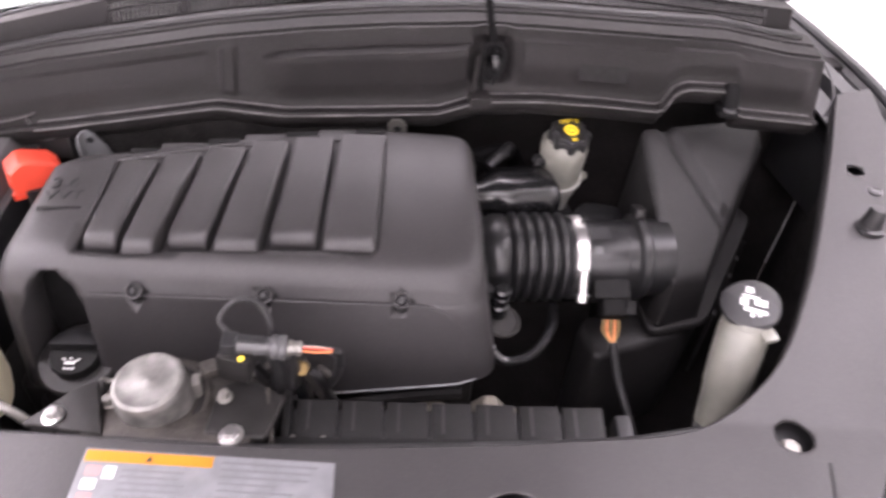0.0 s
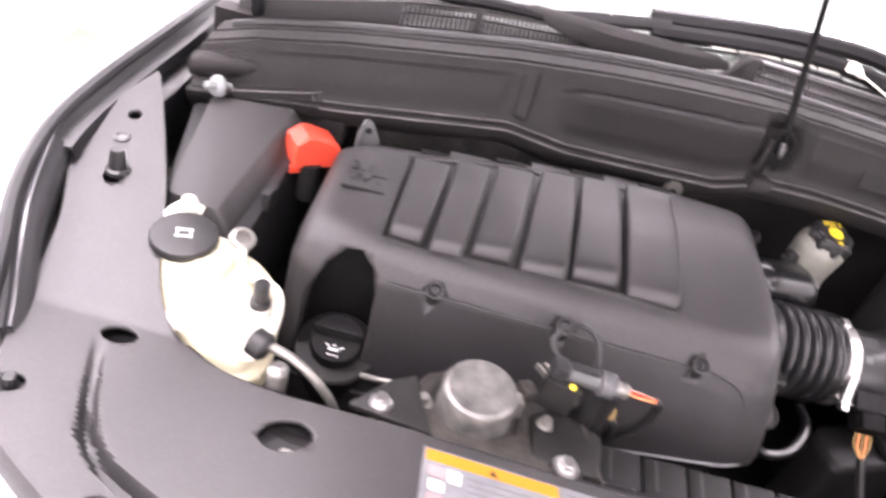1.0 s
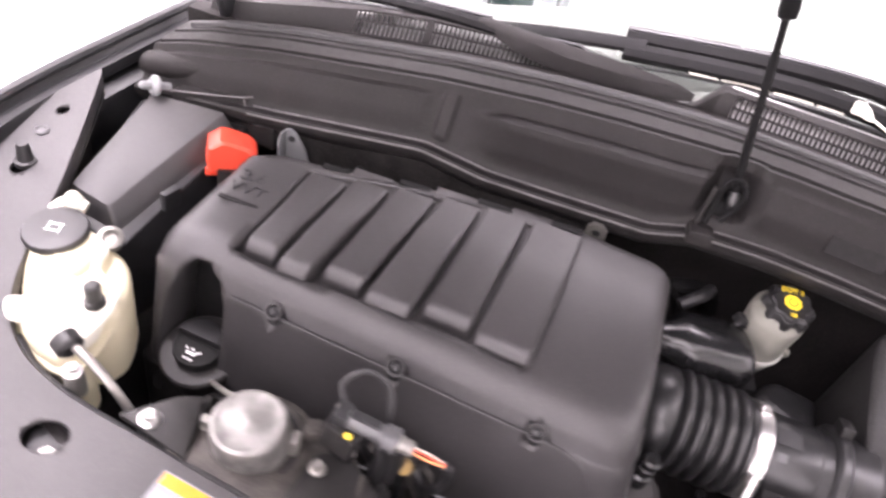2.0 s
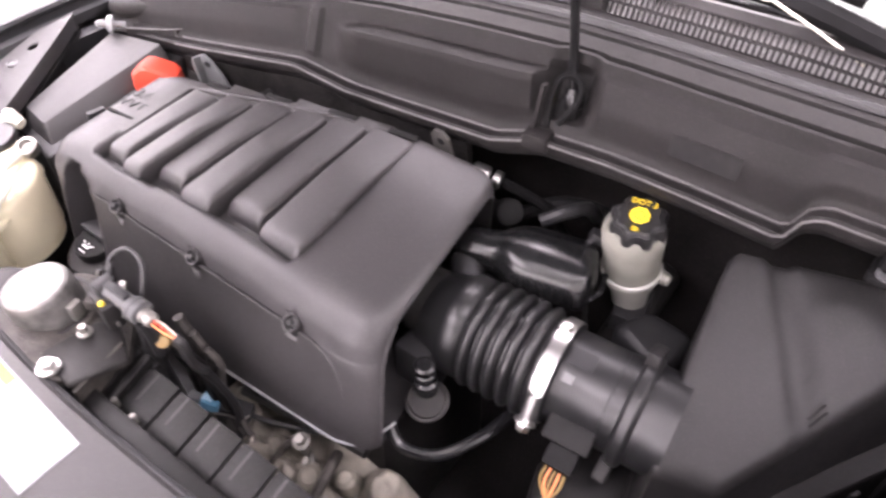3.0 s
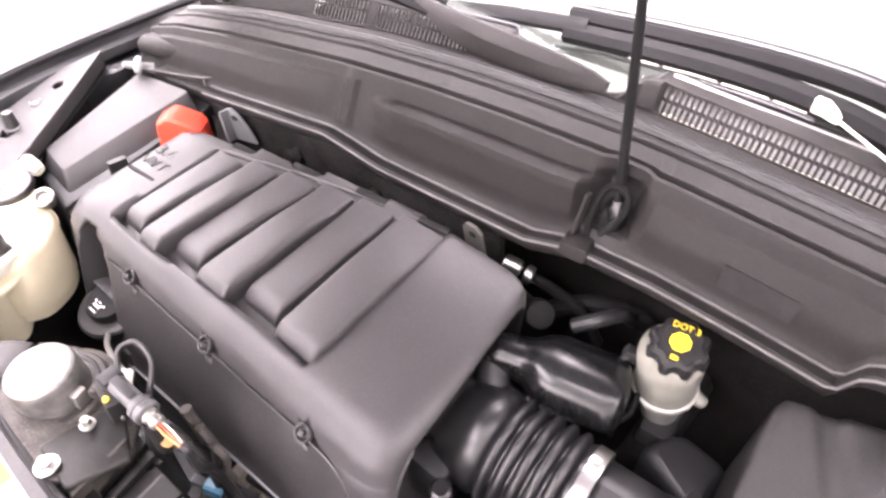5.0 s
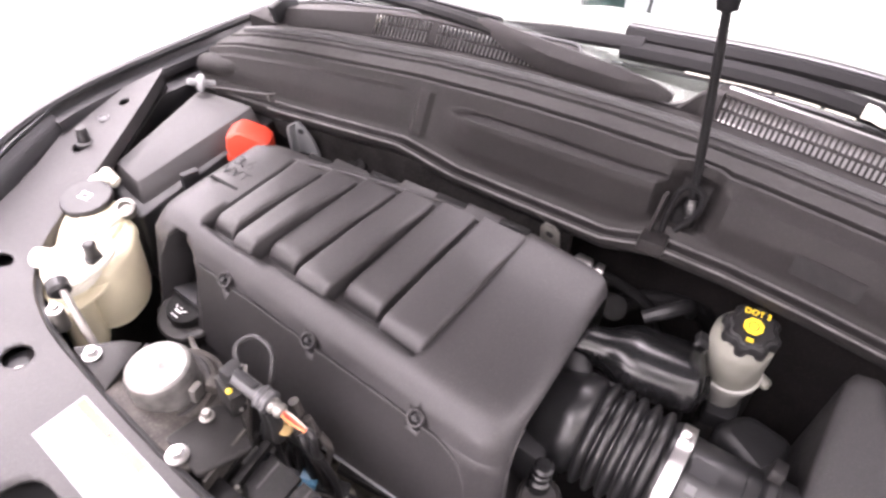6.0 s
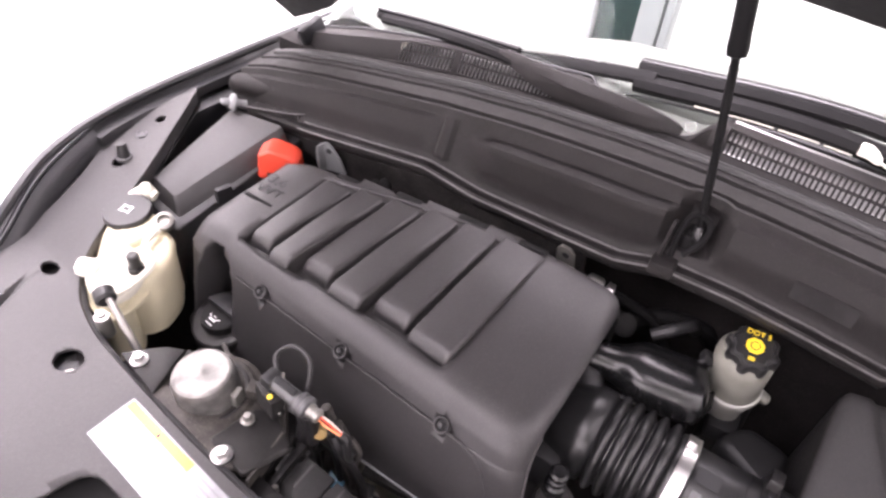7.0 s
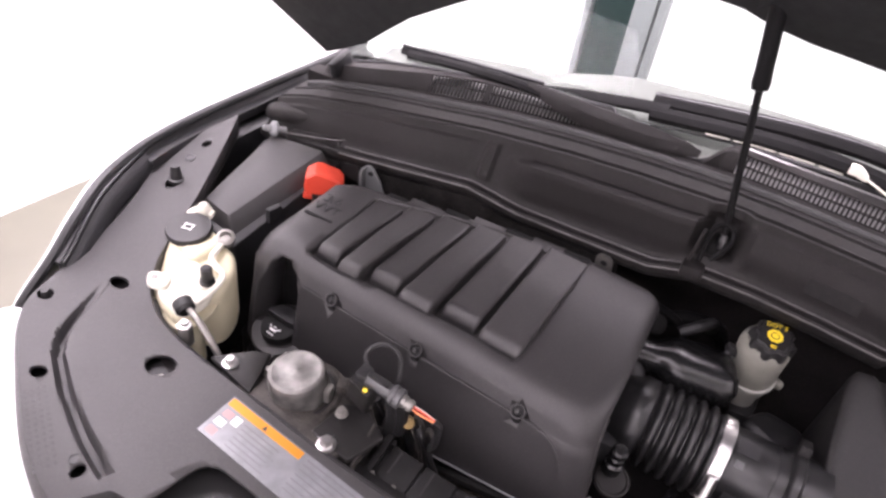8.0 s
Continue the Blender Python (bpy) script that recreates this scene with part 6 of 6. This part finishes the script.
for k in range(5):
    x = 0.008 + 0.016 * k
    c = thing("wiring_loom", (x, -0.1, 0.75), "black taped wiring loom hanging in front of the engine", "wiring loom", "wiring looms")
    part("cable", tube(B(), [(x - 0.004, -0.098 + 0.003 * k, 0.975 - 0.006 * k), (x + 0.008, -0.088 + 0.004 * (k % 2), 0.935), (x + 0.022 - 0.006 * (k % 3), -0.076 + 0.004 * (k % 3), 0.88), (x + 0.008 * k, -0.066, 0.82), (x + 0.012, -0.07, 0.74)], 0.0046 + 0.0014 * (k % 3), 8), LOOM if k % 2 else RUBBER, c)

# ---- gap between cover and intake: coil, cap and hose ----
co = thing("vacuum_solenoid", (0.315, 0.07, 0.93), "black capped solenoid beside the engine cover", "solenoid")
part("body", lathe(B(), (0.317, 0.068, 0.905), (0.05, -0.1, 1), [(0.0145, 0), (0.0145, 0.020), (0.0105, 0.023), (0.0105, 0.030), (0.0125, 0.032), (0.0125, 0.038), (0.0105, 0.040), (0.0105, 0.044), (0.0125, 0.046), (0.0125, 0.053), (0.009, 0.056)], 22), GLOSS, co)
part("plate", lathe(B(), (0.325, 0.06, 0.893), (0.1, -0.3, 1), [(0.026, 0), (0.0275, 0.003), (0.0265, 0.007), (0.024, 0.008), (0.021, 0.005)], 28), BLACKMETAL, co, "dull dusty round plate")
vh = thing("vacuum_hose", (0.34, 0.03, 0.86), "thin black hose curving under the intake", "hose")
part("hose", tube(B(), [(0.305, 0.012, 0.885), (0.33, 0.005, 0.87), (0.37, 0.02, 0.872), (0.40, 0.06, 0.885), (0.41, 0.11, 0.88)], 0.0075, 10), GLOSS, vh)
th = thing("throttle_body", (0.28, 0.15, 0.9), "dark throttle housing inside the engine cover end", "throttle body")
part("housing", cyl(B(), (0.24, 0.153, 0.945), (0.30, 0.157, 0.945), 0.045, seg=26, soft=0.004), BLACKMETAL, th)
part("motor", box(B(), (0.285, 0.10, 0.9), (0.05, 0.05, 0.08), soft=0.008), TRIM, th)
ms = thing("master_cylinder", (0.45, 0.40, 0.85), "dark brake master cylinder below the reservoir", "master cylinder")
part("body", cyl(B(), (0.45, 0.30, 0.83), (0.45, 0.48, 0.85), 0.028, seg=20, soft=0.005), BLACKMETAL, ms)
fh = thing("heater_hose", (0.3, 0.4, 0.95), "black heater hose in front of the firewall", "hose")
part("hose", tube(B(), [(0.24, 0.36, 0.93), (0.30, 0.40, 0.96), (0.36, 0.43, 0.95), (0.38, 0.46, 0.9)], 0.014, 10), STRUT, fh)

# ---- behind the engine cover ----
fl = thing("firewall_felt", (-0.13, 0.365, 0.9), "dull brown-grey felt pad on the firewall behind the engine", "insulation pad")
part("pad", sheet(B(), [[V((x, 0.335 + 0.07 * x + 0.10 * (1.02 - z) + 0.004 * math.sin(31 * x + 9 * z), z + interp(x, FX, FZ) - 1.075)) for z in (1.045, 1.03, 1.0, 0.97, 0.94, 0.90)] for x in np.linspace(-0.33, 0.17, 40)], V((0, 0.012, 0))), INSUL, fl)
for x, z in ((-0.235, 0.985), (-0.215, 0.995), (-0.05, 0.99), (0.09, 1.0)):
    part("fastener", lathe(B(), (x, 0.334 + 0.07 * x + 0.10 * (1.02 - z), z + interp(x, FX, FZ) - 1.075), (0, -1, 0.25), [(0.012, -0.004), (0.012, 0.003), (0.006, 0.006)], 16), PIT, fl, "black push fastener")
vc = thing("evaporator_pipe", (0.27, 0.33, 0.95), "dark ribbed pipe joint behind the engine cover", "pipe")
part("joint", lathe(B(), (0.262, 0.318, 0.985), (0.5, -0.5, 0.6), [(0.013, -0.03), (0.016, -0.02), (0.016, -0.006), (0.019, -0.004), (0.019, 0.004), (0.015, 0.006), (0.015, 0.014), (0.018, 0.016), (0.018, 0.022), (0.012, 0.024)], 22), PIT, vc)
part("pipe", tube(B(), [(0.255, 0.325, 0.975), (0.235, 0.345, 0.955), (0.20, 0.355, 0.95), (0.15, 0.36, 0.94)], 0.011, 10), TRIM, vc)
part("pipe", tube(B(), [(0.31, 0.33, 0.985), (0.335, 0.35, 1.0), (0.35, 0.385, 0.99), (0.352, 0.42, 0.95)], 0.010, 10), TRIM, vc)
bw = thing("brake_level_wire", (0.40, 0.33, 0.9), "thin black wire beside the brake fluid reservoir", "wire")
part("wire", tube(B(), [(0.392, 0.318, 1.006), (0.385, 0.312, 0.995), (0.392, 0.305, 0.965), (0.402, 0.30, 0.93), (0.41, 0.30, 0.87)], 0.0035, 8), RUBBER, bw)
part("plug", box(B(), (0.395, 0.325, 1.006), (0.024, 0.016, 0.014), (0, 20, 20), 0.003), TRIM, bw, "small black plug")
for k in range(3):
    lm = thing("wiring_loom", (0.03, -0.06, 0.85), "dusty taped wiring loom hanging in front of the engine", "wiring loom", "wiring looms")
    x = 0.03 + 0.022 * k
    part("cable", tube(B(), [(x, -0.062, 0.955 - 0.015 * k), (x + 0.012, -0.058, 0.90), (x + 0.006, -0.062, 0.85), (x + 0.03, -0.066, 0.80), (x + 0.06, -0.07, 0.765)], 0.0075 - 0.0012 * k, 8), LOOM, lm)
oc = thing("ochre_plug", (0.062, -0.103, 0.97), "small ochre plastic plug under the sensor wires", "plug")
part("plug", lathe(B(), (0.060, -0.100, 0.970), (0.6, -0.6, 0.5), [(0.006, -0.008), (0.009, -0.005), (0.009, 0.004), (0.007, 0.006), (0.004, 0.006)], 16), OCHRE, oc)
